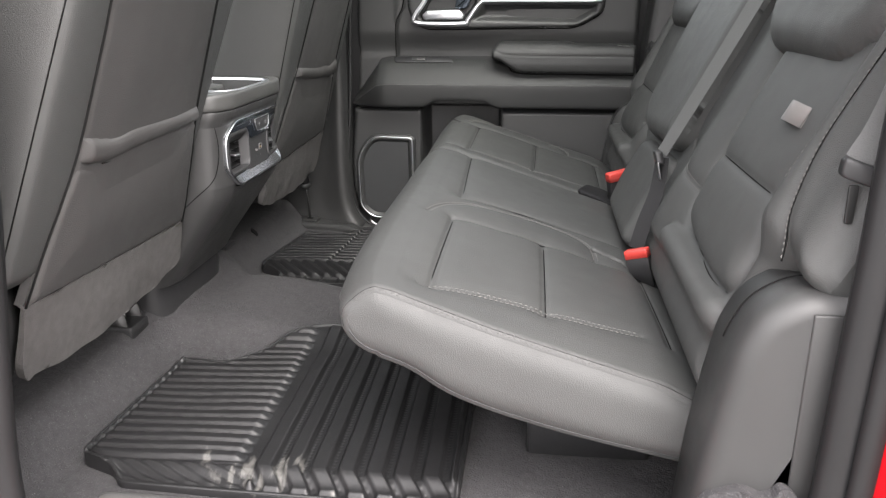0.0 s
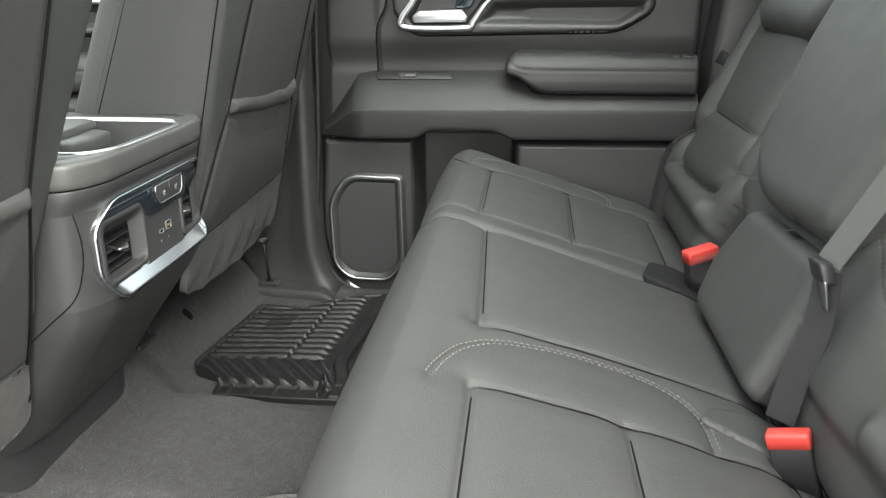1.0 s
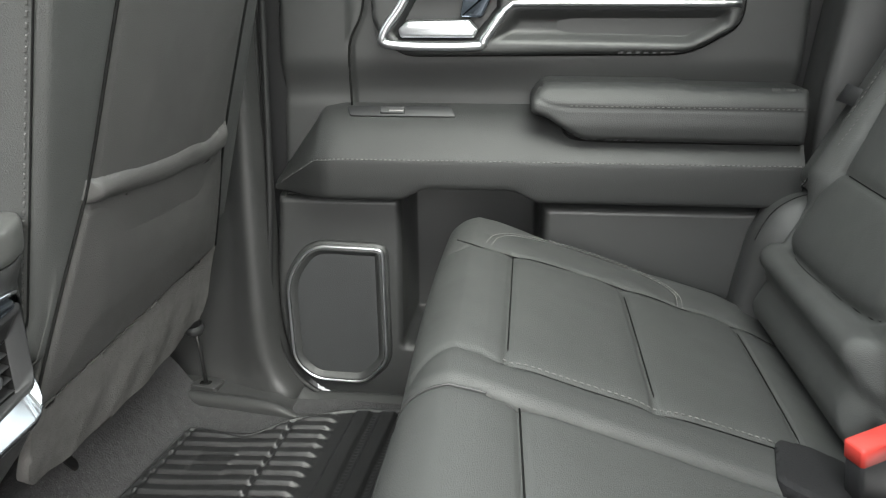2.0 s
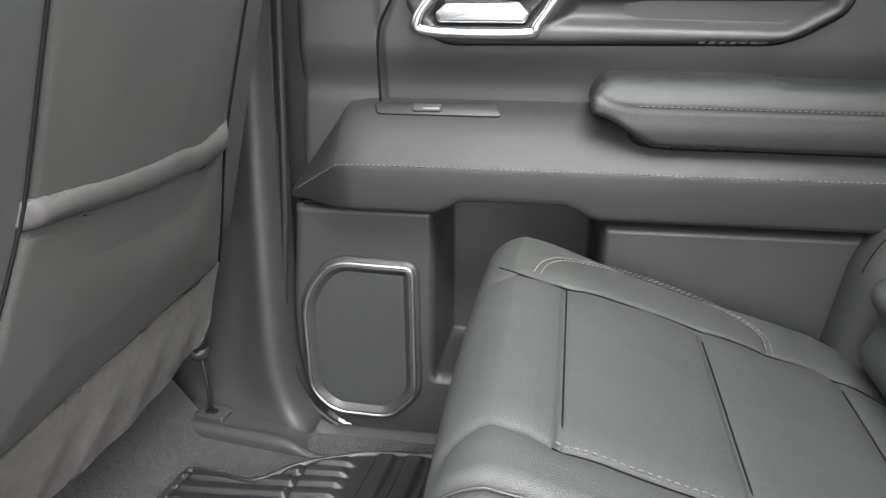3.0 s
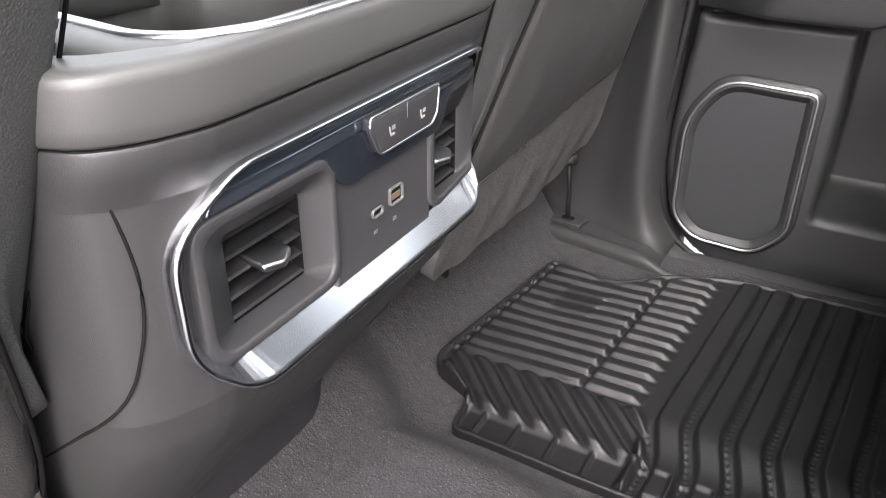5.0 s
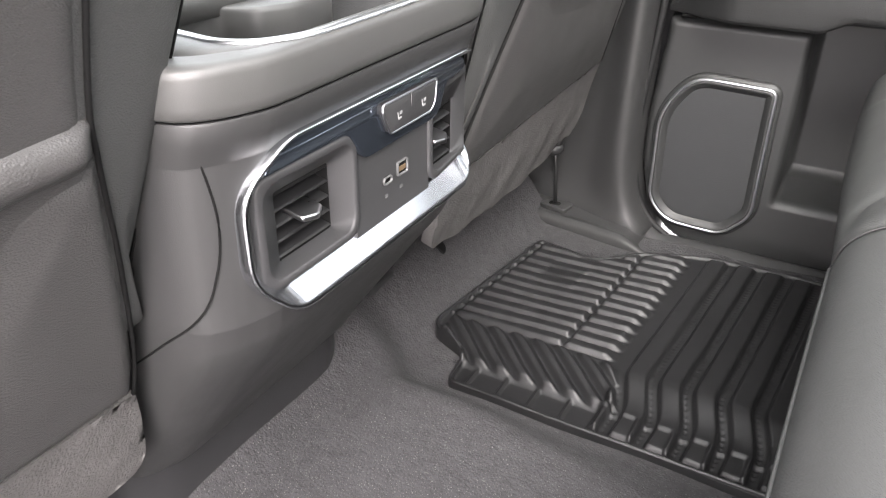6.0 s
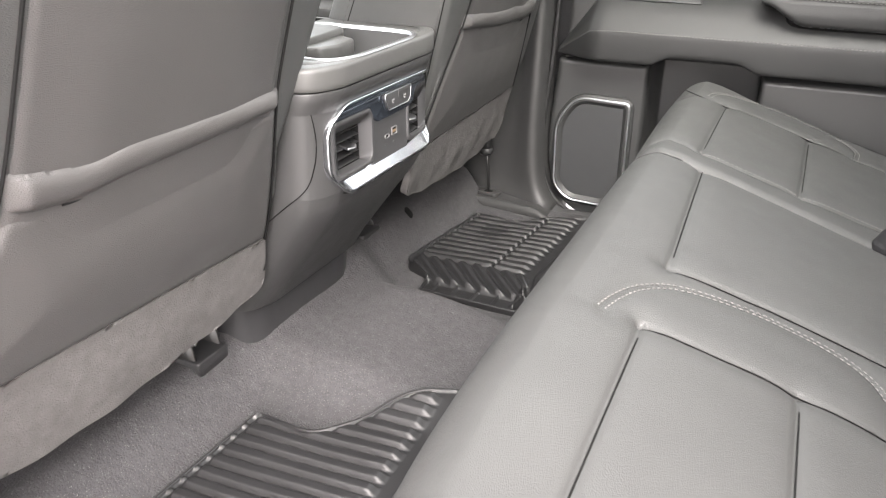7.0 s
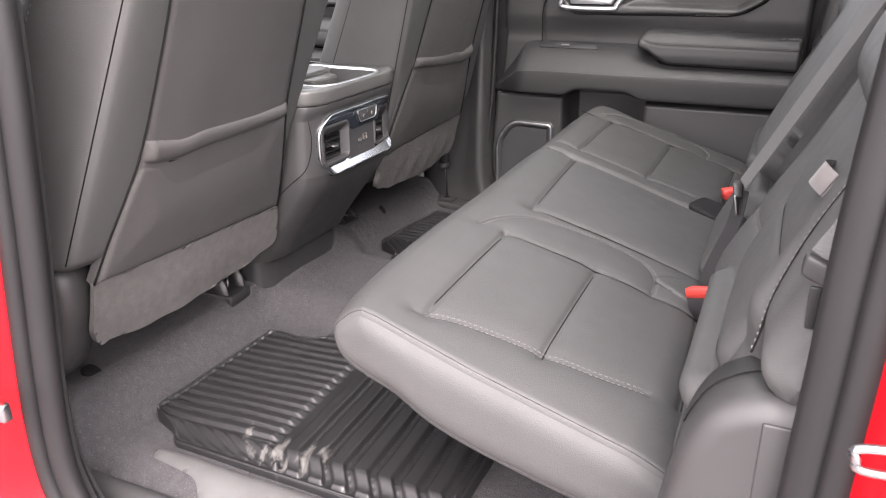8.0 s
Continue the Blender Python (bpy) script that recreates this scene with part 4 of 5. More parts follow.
def front_seat(sgn, dx, dz, label):
    """A front seat seen from behind. sgn 1: near side; -1: mirrored to the far side and moved by dx."""
    axis = 1.5295

    def w(x, y, z):
        return (x + dx, y if sgn > 0 else 2 * axis - y, z + dz)

    def face(y, z, out):
        """Point on the reclined rear face; out: towards the rear."""
        return w(-0.644 + 0.32 * z + out * 0.952, y, z - out * 0.305)

    seat = thing("front_seat", w(-0.85, 1.13, 0.0), label, "car seat", "front seats")
    def edges(z):
        """Across: panel seams, then the outer edges of the back, at a height."""
        l0 = 0.918 + 0.062 * np.clip((z - 0.28) / 0.40, 0, 1) ** 0.8
        r0 = 1.350 - 0.040 * float(smoothstep(0.28, 0.48, z))
        return l0, r0, 0.868 + 0.19 * (z - 0.33), max(1.345 + 0.17 * (z - 0.33), r0 + 0.016)

    # shell: a section lofted up the reclined back
    loops = []
    for z in np.concatenate([np.linspace(0.312, 0.33, 4), np.linspace(0.34, 0.95, 40)]):
        l0, r0, le, re = edges(z)
        tuck = 0.012 * smoothstep(0.33, 0.312, z)
        prof = [(0.0, l0 + 0.05), (0.0, 1.05), (0.0, 1.14), (0.0, 1.23), (0.0, r0 - 0.03), (-0.001, r0 + 0.008), (-0.004, re - 0.016), (-0.010, re - 0.005), (-0.022, re), (-0.060, re + 0.008), (-0.11, re + 0.014), (-0.17, re + 0.018), (-0.215, re + 0.0), (-0.20, re - 0.07),
                (-0.13, 1.20), (-0.12, 1.14), (-0.13, 1.07), (-0.20, le + 0.07), (-0.215, le + 0.0), (-0.17, le - 0.020), (-0.11, le - 0.016), (-0.060, le - 0.010), (-0.024, le - 0.005), (-0.010, le + 0.002), (-0.004, le + 0.014), (-0.001, l0 - 0.008)]
        deep = min(max(0.172 + (0.593 - z) * 0.176, 0.14), 0.225)
        prof = [(o if o > -0.06 else -0.06 + (o + 0.06) * (deep - 0.06) / 0.155, y) for o, y in prof]
        q = smooth_line(prof, 4, True)
        loops.append([face(y, z, o - tuck - 0.005) for o, y in q])
    part("backrest", loft(loops), LEATHER, seat, "black leather front backrest with stitched side bolsters")

    def shell_edge(o, dy, side):
        lean = 0.165 if o < -0.1 else 0.0
        return [face(edges(z)[2] + dy if side < 0 else edges(z)[3] + dy, z, o - lean * (0.604 - z) - 0.005) for z in np.linspace(0.325, 0.90, 60)]
    for side in (-1, 1):
        side_n = (0.45, 0.9 * side * sgn, 0)
        for o, dy in ((-0.014, -0.0015), (-0.129, -0.0185)):
            seam_fold(shell_edge(o, (dy if side < 0 else -dy) * 0.96, side), seat, 0.0010)
            stitching(shell_edge(o - 0.0045, (dy if side < 0 else -dy) * 1.25, side), side_n, THREAD_BLACK, seat, length=0.0058, gap=0.0030, width=0.0014, height=0.0010)
    # rear panel
    panel = np.vstack([smooth_line([(0.903, 0.286), (0.925, 0.35), (0.950, 0.41), (0.970, 0.470), (0.984, 0.56), (0.996, 0.68), (1.004, 0.90)], 5),
                       smooth_line([(1.300, 0.90), (1.308, 0.65), (1.310, 0.50), (1.316, 0.455), (1.330, 0.39), (1.344, 0.31), (1.346, 0.268)], 5)])
    part("back_panel", patch(panel, lambda a, b, d: face(a, b, -0.003 + 0.005 * smoothstep(0.0, 0.10, d) - 0.0055 * np.exp(-(d / 0.006) ** 2)), 0.006, lambda a, b: face(a, b, np.full(a.shape, -0.020))), LEATHER_BACK, seat,
         "dark vinyl back panel with a map pocket")
    for side in (panel[:31], panel[31:]):
        seam_fold([face(a, b, -0.0042) for a, b in side], seat, 0.0016)
    # map pocket: an outer sheet whose upper hem swings up towards the cab's middle
    hem_lo = smooth_line([(0.970, 0.452), (1.005, 0.447), (1.041, 0.444), (1.09, 0.4475), (1.153, 0.449), (1.23, 0.4515), (1.316, 0.456)], 6)
    hem_hi = smooth_line([(0.973, 0.487), (1.008, 0.481), (1.047, 0.477), (1.09, 0.4815), (1.146, 0.481), (1.23, 0.480), (1.313, 0.479)], 6)
    if sgn < 0:
        for hem_line in (hem_lo, hem_hi):
            hem_line[:, 1] += 0.011 * smoothstep(1.12, 1.31, hem_line[:, 0])
    sheet = np.vstack([smooth_line([(0.905, 0.283), (0.925, 0.345), (0.948, 0.405), (0.970, 0.452)], 5), hem_lo, smooth_line([(1.317, 0.452), (1.330, 0.39), (1.344, 0.31), (1.346, 0.268)], 5)])
    pocket = part("map_pocket", patch(sheet, lambda a, b, d: face(a, b, -0.001 + 0.006 * smoothstep(0.0, 0.08, d) - 0.007 * np.exp(-(d / 0.005) ** 2)), 0.005, lambda a, b: face(a, b, np.full(a.shape, -0.016))), LEATHER_BACK, seat,
                  "stretched vinyl map pocket")
    hem = np.vstack([hem_lo, hem_hi[::-1]])
    seam_fold([face(a, b, 0.0004) for a, b in hem_lo[9:-5]], pocket, 0.0010)
    seam_fold([face(a, b, -0.0012) for a, b in hem_hi[9:-5]], pocket, 0.0010)
    part("pocket_hem", patch(hem, lambda a, b, d: face(a, b, -0.006 + (0.002 + 0.011 * smoothstep(0.971, 0.992, a) * smoothstep(1.316, 1.298, a)) * np.sqrt(np.clip(1 - (1 - np.clip(d / 0.0145, 0, 1)) ** 2, 0, 1))), 0.003,
                             lambda a, b: face(a, b, np.full(a.shape, -0.012))), LEATHER_BACK, pocket, "rolled vinyl hem of the pocket")
    # hanging carpet flap
    flap = np.vstack([smooth_line([(0.902, 0.287), (0.905, 0.24), (0.906, 0.203), (0.920, 0.178), (0.938, 0.178)], 4), smooth_line([(0.945, 0.176), (1.00, 0.166), (1.071, 0.163), (1.16, 0.166), (1.262, 0.172), (1.31, 0.182), (1.350, 0.196), (1.352, 0.235), (1.347, 0.268)], 5)])
    part("fabric_flap", patch(flap, lambda a, b, d: face(a, b, -0.004 + 0.006 * smoothstep(0.28, 0.20, b) * (0.8 + 0.2 * np.sin(a * 24)) + 0.0012 * np.sin(a * 70 + b * 40) * smoothstep(0.26, 0.19, b)), 0.005,
                              lambda a, b: face(a, b, np.full(a.shape, -0.010))), FABRIC, seat, "grey felt flap below the back panel")
    # lower seat body, rails and the hinge cover
    part("seat_base", slab(round_poly([(-1.15, 0.93), (-0.625, 0.93), (-0.625, 1.345), (-1.15, 1.345)], 0.04), lambda a, b, h: w(a, b, h), 0.19, 0.345, 0.03), PLASTIC_DARK, seat)
    cover = round_poly([(-0.82, 0.08), (-0.70, 0.085), (-0.628, 0.14), (-0.583, 0.245), (-0.582, 0.300), (-0.612, 0.328), (-0.82, 0.328)], [0.02, 0.04, 0.05, 0.04, 0.03, 0.03, 0.02], 6)
    part("hinge_cover", slab(cover, lambda a, b, h: w(a, 0.928 - h, b), 0.0, 0.062, 0.028, 7), PLASTIC, seat, "rounded dark plastic hinge cover")
    # rail with its open bracket on the floor
    tall = 1.0 if sgn > 0 else 0.6
    y, front = (1.325, -0.655) if sgn > 0 else (2 * axis - 1.795, -0.668 - dx)
    z0 = float(carpet_height(np.array([front + dx - 0.02]), np.array([w(0, y, 0)[1]]))[0]) - dz
    part("seat_rail", slab(round_poly([(-1.10, y - 0.020), (front - 0.060, y - 0.020), (front - 0.060, y + 0.020), (-1.10, y + 0.020)], 0.004), lambda a, b, h: w(a, b, h), z0 - 0.01, z0 + 0.050 * tall, 0.004), BLACK_METAL, seat)
    part("rail_foot", slab(round_poly([(front - 0.080, y - 0.033), (front, y - 0.033), (front, y + 0.031), (front - 0.080, y + 0.031)], 0.006), lambda a, b, h: w(a, b, h), z0 - 0.02, z0 + 0.007, 0.003), PLASTIC_DARK, seat, "dark grey foot plate of the seat rail")
    for side in (-0.029, 0.022):
        part("rail_cheek", slab(round_poly([(front - 0.066, 0.0), (front - 0.008, 0.0), (front - 0.012, 0.026 * tall), (front - 0.026, 0.048 * tall), (front - 0.066, 0.054 * tall)], 0.004), lambda a, b, h: w(a, y + side + h, z0 + b), 0.0, 0.0045, 0.0015), BLACK_METAL, seat, "bent black steel cheek of the rail bracket")
    part("rail_bolt", slab(round_poly([(y - 0.009, 0.010), (y + 0.006, 0.010), (y + 0.006, 0.026), (y - 0.009, 0.026)], 0.006), lambda a, b, h: w(front - 0.060 + h, a, z0 + b), 0.0, 0.028, 0.003), DULL_STEEL, seat)
    part("rail_spring", tube([w(front - 0.055, y + 0.010, z0 + 0.040 * tall), w(front - 0.035, y + 0.004, z0 + 0.036 * tall), w(front - 0.022, y - 0.012, z0 + 0.020 * tall)], 0.0022, 6), DULL_STEEL, seat)
    return seat


front_seat(1, 0.0, 0.0, "black leather front seat with map pocket, beside the open doorway")
front_seat(-1, 0.033, 0.012, "black leather front seat with map pocket and felt flap")

# belt anchor rod at the foot of the far pillar
rod = thing("belt_anchor", (-0.603, 2.238, 0.03), "thin black rod with a collar standing on the sill trim", "seat belt anchor")
part("rod", tube([(-0.601, 2.238, 0.014), (-0.606, 2.239, 0.085), (-0.611, 2.238, 0.135)], 0.0036, 8), BLACK_METAL, rod)
part("collar", tube([(-0.6105, 2.238, 0.112), (-0.6112, 2.238, 0.118), (-0.612, 2.238, 0.128)], [0.012, 0.017, 0.016], 12), PLASTIC_DARK, rod)
part("sleeve", tube([(-0.612, 2.238, 0.126), (-0.620, 2.240, 0.20)], 0.014, 10), PLASTIC_DARK, rod)
part("foot_plate", slab(round_poly([(-0.627, 2.226), (-0.577, 2.218), (-0.572, 2.250), (-0.612, 2.257)], 0.006), lambda a, b, h: (a, b, h), 0.008, 0.0225, 0.0012), PLASTIC, rod)
part("foot_hole", slab(round_poly([(-0.611, 2.229), (-0.591, 2.229), (-0.591, 2.243), (-0.611, 2.243)], 0.006), lambda a, b, h: (a, b, h), 0.018, 0.0229, 0.0002, 1), SEAM, rod)

# ---- centre console ----
CON = 1.526


def console_loop(x, half, z, fine=False):
    """One level of the console, from the far front round the rear face to the near front, with softly chamfered corners."""
    st = [(0.10, 0.0), (0.118, -0.0006), (0.128, -0.0026), (0.141, -0.0070), (0.1485, -0.0105), (0.155, -0.0145), (0.161, -0.0195), (0.166, -0.0265), (0.1695, -0.037), (0.171, -0.06), (0.1715, -0.10), (0.172, -0.30)]
    middle = (0.05, 0.0, -0.05)
    if fine:
        across, back = zip(*st)
        st = [(float(a), float(np.interp(a, across, back))) for a in np.arange(0.10, 0.1665, 0.0018)] + st[8:]
        middle = np.linspace(0.095, -0.095, 39)
    k = half / 0.172
    side = [(x + d, k * y, z) for y, d in st] + [(-1.25, half, z)]
    return [(px, CON + py, pz) for px, py, pz in side[::-1]] + [(x, CON + m * k, z) for m in middle] + [(px, CON - py, pz) for px, py, pz in side]


def console_body(opening):
    """The body with a hole cut along the given outline on its rear face."""
    levels = np.array([(0.1275, -0.622, 0.158), (0.1277, -0.614, 0.158), (0.135, -0.607, 0.156), (0.165, -0.588, 0.156), (0.195, -0.566, 0.158), (0.25, -0.526, 0.164), (0.285, -0.500, 0.168), (0.305, -0.4885, 0.170), (0.326, -0.4830, 0.1715),
                       (0.345, -0.4826, 0.1716), (0.415, -0.4810, 0.1719), (0.434, -0.4805, 0.172), (0.446, -0.4755, 0.172), (0.4590, -0.4705, 0.172), (0.4606, -0.4712, 0.1715), (0.4612, -0.4760, 0.168)])
    zs = sorted({round(float(z), 4) for z in levels[:, 0]} | {round(float(z), 4) for z in np.arange(0.3085, 0.4455, 0.0018)})
    v, f = loft([console_loop(float(np.interp(z, levels[:, 0], levels[:, 1])), float(np.interp(z, levels[:, 0], levels[:, 2])), z, True) for z in zs], cap=False)
    mid = np.array([np.mean([v[i] for i in q], 0) for q in f])
    gone = inside_poly(mid[:, 1], mid[:, 2], opening) & (mid[:, 0] > -0.52)
    return v, [q for q, g in zip(f, gone) if not g]


Y0, Y1 = 1.3835, 1.688
BEZEL_OUT = round_poly([(Y0, 0.352), (Y0, 0.415), (Y0 + 0.032, 0.4395), (Y1 - 0.034, 0.4395), (Y1, 0.415), (Y1, 0.352), (Y1 - 0.034, 0.3185), (Y0 + 0.034, 0.3185)], 0.018, 6)
BEZEL_IN = round_poly([(Y0 + 0.015, 0.358), (Y0 + 0.015, 0.404), (Y0 + 0.037, 0.4250), (Y1 - 0.034, 0.4250), (Y1 - 0.006, 0.410), (Y1 - 0.006, 0.360), (Y1 - 0.022, 0.3430), (Y0 + 0.032, 0.3430)], 0.014, 6)
con = thing("centre_console", (-0.7, CON, 0.0), "dark plastic centre console with rear vents, sockets and chrome bezel", "centre console")
part("console_base", loft([console_loop(x, h, z) for z, x, h in ((0.0, -0.634, 0.150), (0.06, -0.632, 0.152), (0.120, -0.630, 0.154), (0.140, -0.630, 0.154))], cap=False), PLASTIC_DARK, con, "plain dark base under the console")
part("console_body", console_body(inset(BEZEL_OUT, 0.0022)), PLASTIC, con, "grained dark plastic console body", sharp=50)
band = [(0.4616, -0.478, 0.167), (0.4624, -0.4705, 0.1722), (0.4640, -0.4690, 0.1733), (0.4700, -0.4682, 0.1737), (0.4845, -0.4672, 0.1739), (0.4877, -0.4676, 0.1736), (0.4898, -0.4688, 0.1725), (0.4908, -0.4708, 0.1705), (0.4911, -0.4735, 0.1680), (0.4912, -0.484, 0.158)]
part("console_cap", loft([console_loop(x, h, z) for z, x, h in band], cap=False), PLASTIC_TOP_LIT, con, "grained plastic upper rim of the console, lightened for light from above")
seam_fold(console_loop(-0.4735, 0.170, 0.4614), con, 0.0012)


def con_place(a, b, h):
    """On the rear face: a across, b up, h towards the rear."""
    return (-0.4835 + h + float(np.interp(abs(a - CON), (0.10, 0.118, 0.128, 0.141, 0.1485, 0.155, 0.161, 0.166), (0.0, -0.0006, -0.0026, -0.0070, -0.0105, -0.0145, -0.0195, -0.0265))), a, b)


dense = lambda p: np.vstack([np.linspace(u, v, 9)[:-1] for u, v in zip(p, np.roll(p, -1, 0))])
lerp = lambda t: [np.array(a) * (1 - t) + np.array(b) * t for a, b in zip(dense(BEZEL_OUT), dense(BEZEL_IN))]
rows = ((0.0, -0.022), (0.0, 0.0062), (0.02, 0.0078), (0.06, 0.0088), (0.12, 0.0091), (0.18, 0.0086), (0.24, 0.0072), (0.60, -0.0010), (0.92, -0.0082), (0.98, -0.0095), (1.0, -0.0120))


def bezel_place(a, b, h):
    """The frame sinks into the panel where it wraps round the far corner."""
    k = float(smoothstep(1.648, 1.680, a) * smoothstep(0.322, 0.368, b) * smoothstep(0.438, 0.424, b))
    h = h * (1 - 0.62 * float(smoothstep(0.416, 0.424, b))) if -0.0125 < h < 0 else h
    return con_place(a, b, h * (1 - k) - 0.008 * k)


part("bezel", loft([[bezel_place(a, b, h) for a, b in lerp(t)] for t, h in rows], cap=False), BEZEL_CHROME, con, "polished chrome bezel round the vent panel")
part("bezel_gap", tube([con_place(a, b, -0.0015) for a, b in inset(BEZEL_OUT, -0.0008)], 0.0012, 6, True), SEAM, con)
# panel inside the bezel, in pieces round the vent openings
V1, V2 = (1.400, 1.496), (1.598, 1.682)
VZ = (0.3425, 0.4150)


def plate(y0, y1, z0, z1, mat, name, h=0.002, label=""):
    return part(name, slab(np.array([(y0, z0), (y1, z0), (y1, z1), (y0, z1)]), con_place, -0.012, h, 0.0008, 1), mat, con, label, smooth=False)


plate(V1[1], V2[0], 0.334, 0.405, GREY_PANEL, "socket_panel", -0.0015, "matt dark grey panel with sockets")
plate(1.392, 1.676, 0.330, VZ[0], GREY_PANEL, "panel_strip", -0.004)
plate(1.392, V1[0], VZ[0], VZ[1], GREY_PANEL, "panel_strip", -0.004)
# hood continues the bezel's chrome; its dark blue stands for a reflected dark cabin
hood = round_poly([(1.404, 0.4170), (1.486, 0.4170), (1.499, 0.398), (1.508, 0.3925), (1.604, 0.3925), (1.612, 0.398), (1.622, 0.4170), (1.664, 0.4170), (1.660, 0.4275), (1.412, 0.4275)], 0.005, 5)
part("gloss_hood", slab(hood, con_place, -0.010, 0.0016, 0.0022), DARK_CHROME, con, "chrome hood above the sockets, its dark reflection put into the colour")
bt = round_poly([(1.533, 0.4030), (1.590, 0.4030), (1.597, 0.4085), (1.600, 0.4265), (1.524, 0.4265), (1.524, 0.4200)], 0.003, 3)
btn = part("heater_switch", slab(bt, con_place, -0.002, 0.0052, 0.002), GREY_PANEL, con, "dark grey seat heater switch pair in a chrome frame")
part("switch_frame", tube([con_place(a, b, 0.0046) for a, b in bt], 0.0009, 6, True), CHROME, btn)
part("switch_gap", slab(np.array([(1.5609, 0.416), (1.5616, 0.416), (1.5616, 0.426), (1.5609, 0.426)]), con_place, 0.004, 0.0056, 0.0002, 1), DIM_INK, btn)
for c in (1.545, 1.579):
    mark = join(slab(round_poly([(c - 0.0022, 0.4105), (c + 0.0022, 0.4105), (c + 0.0024, 0.4122), (c - 0.0022, 0.4122)], 0.0006), con_place, 0.004, 0.0055, 0.0002, 1),
                slab(round_poly([(c - 0.0026, 0.4120), (c - 0.0012, 0.4120), (c - 0.0018, 0.4165), (c - 0.0032, 0.4165)], 0.0006), con_place, 0.004, 0.0055, 0.0002, 1),
                *[slab(np.array([(c + u, 0.4140), (c + u + 0.0005, 0.4140), (c + u + 0.0005, 0.4165), (c + u, 0.4165)]), con_place, 0.004, 0.0055, 0.0001, 1) for u in (0.0, 0.0012, 0.0024)])
    part("seat_symbol", mark, GREY_INK, btn, smooth=False)
SOCKET_RIM = material("pale_socket_rim", (0.09, 0.09, 0.09), 0.4)
usba = part("usb_socket", ring_plate(round_poly([(1.549, 0.3625), (1.564, 0.3625), (1.564, 0.3740), (1.549, 0.3740)], 0.002), round_poly([(1.5505, 0.3637), (1.5625, 0.3637), (1.5625, 0.3728), (1.5505, 0.3728)], 0.001), con_place, -0.004, 0.0004, -0.0008), SOCKET_RIM, con, "grey-rimmed square charging socket")
part("socket_well", slab(np.array([(1.5500, 0.363), (1.5630, 0.363), (1.5630, 0.3735), (1.5500, 0.3735)]), con_place, -0.006, -0.0012, 0.0002, 1), SEAM, usba)
COPPER = material("copper_contacts", (0.22, 0.15, 0.09), 0.5, metal=0.5)
part("socket_tongue", slab(np.array([(1.5515, 0.3655), (1.5615, 0.3655), (1.5615, 0.3695), (1.5515, 0.3695)]), con_place, -0.004, -0.0008, 0.0003, 1), COPPER, usba, smooth=False)
usbc = part("usb_socket", ring_plate(round_poly([(1.530, 0.3622), (1.5415, 0.3622), (1.5415, 0.3682), (1.530, 0.3682)], 0.0029), round_poly([(1.5312, 0.3633), (1.5403, 0.3633), (1.5403, 0.3671), (1.5312, 0.3671)], 0.0018), con_place, -0.004, 0.0004, -0.0008), SOCKET_RIM, con, "small grey-rimmed oval charging socket")
part("socket_well", slab(round_poly([(1.530, 0.362), (1.541, 0.362), (1.541, 0.3685), (1.530, 0.3685)], 0.002), con_place, -0.006, -0.0012, 0.0002, 1), SEAM, usbc)
for c in (1.5345, 1.5555):
    part("socket_mark", join(*[slab(np.array([(c - 0.002, z), (c + 0.002, z), (c + 0.002, z + 0.0006), (c - 0.002, z + 0.0006)]), con_place, -0.002, -0.0010, 0.0002, 1) for z in (0.3515, 0.3530)]), DIM_INK, con, smooth=False)


VENT_BLACK = material("vent_black", (0.012, 0.012, 0.0125), 0.5, vary=0.1)


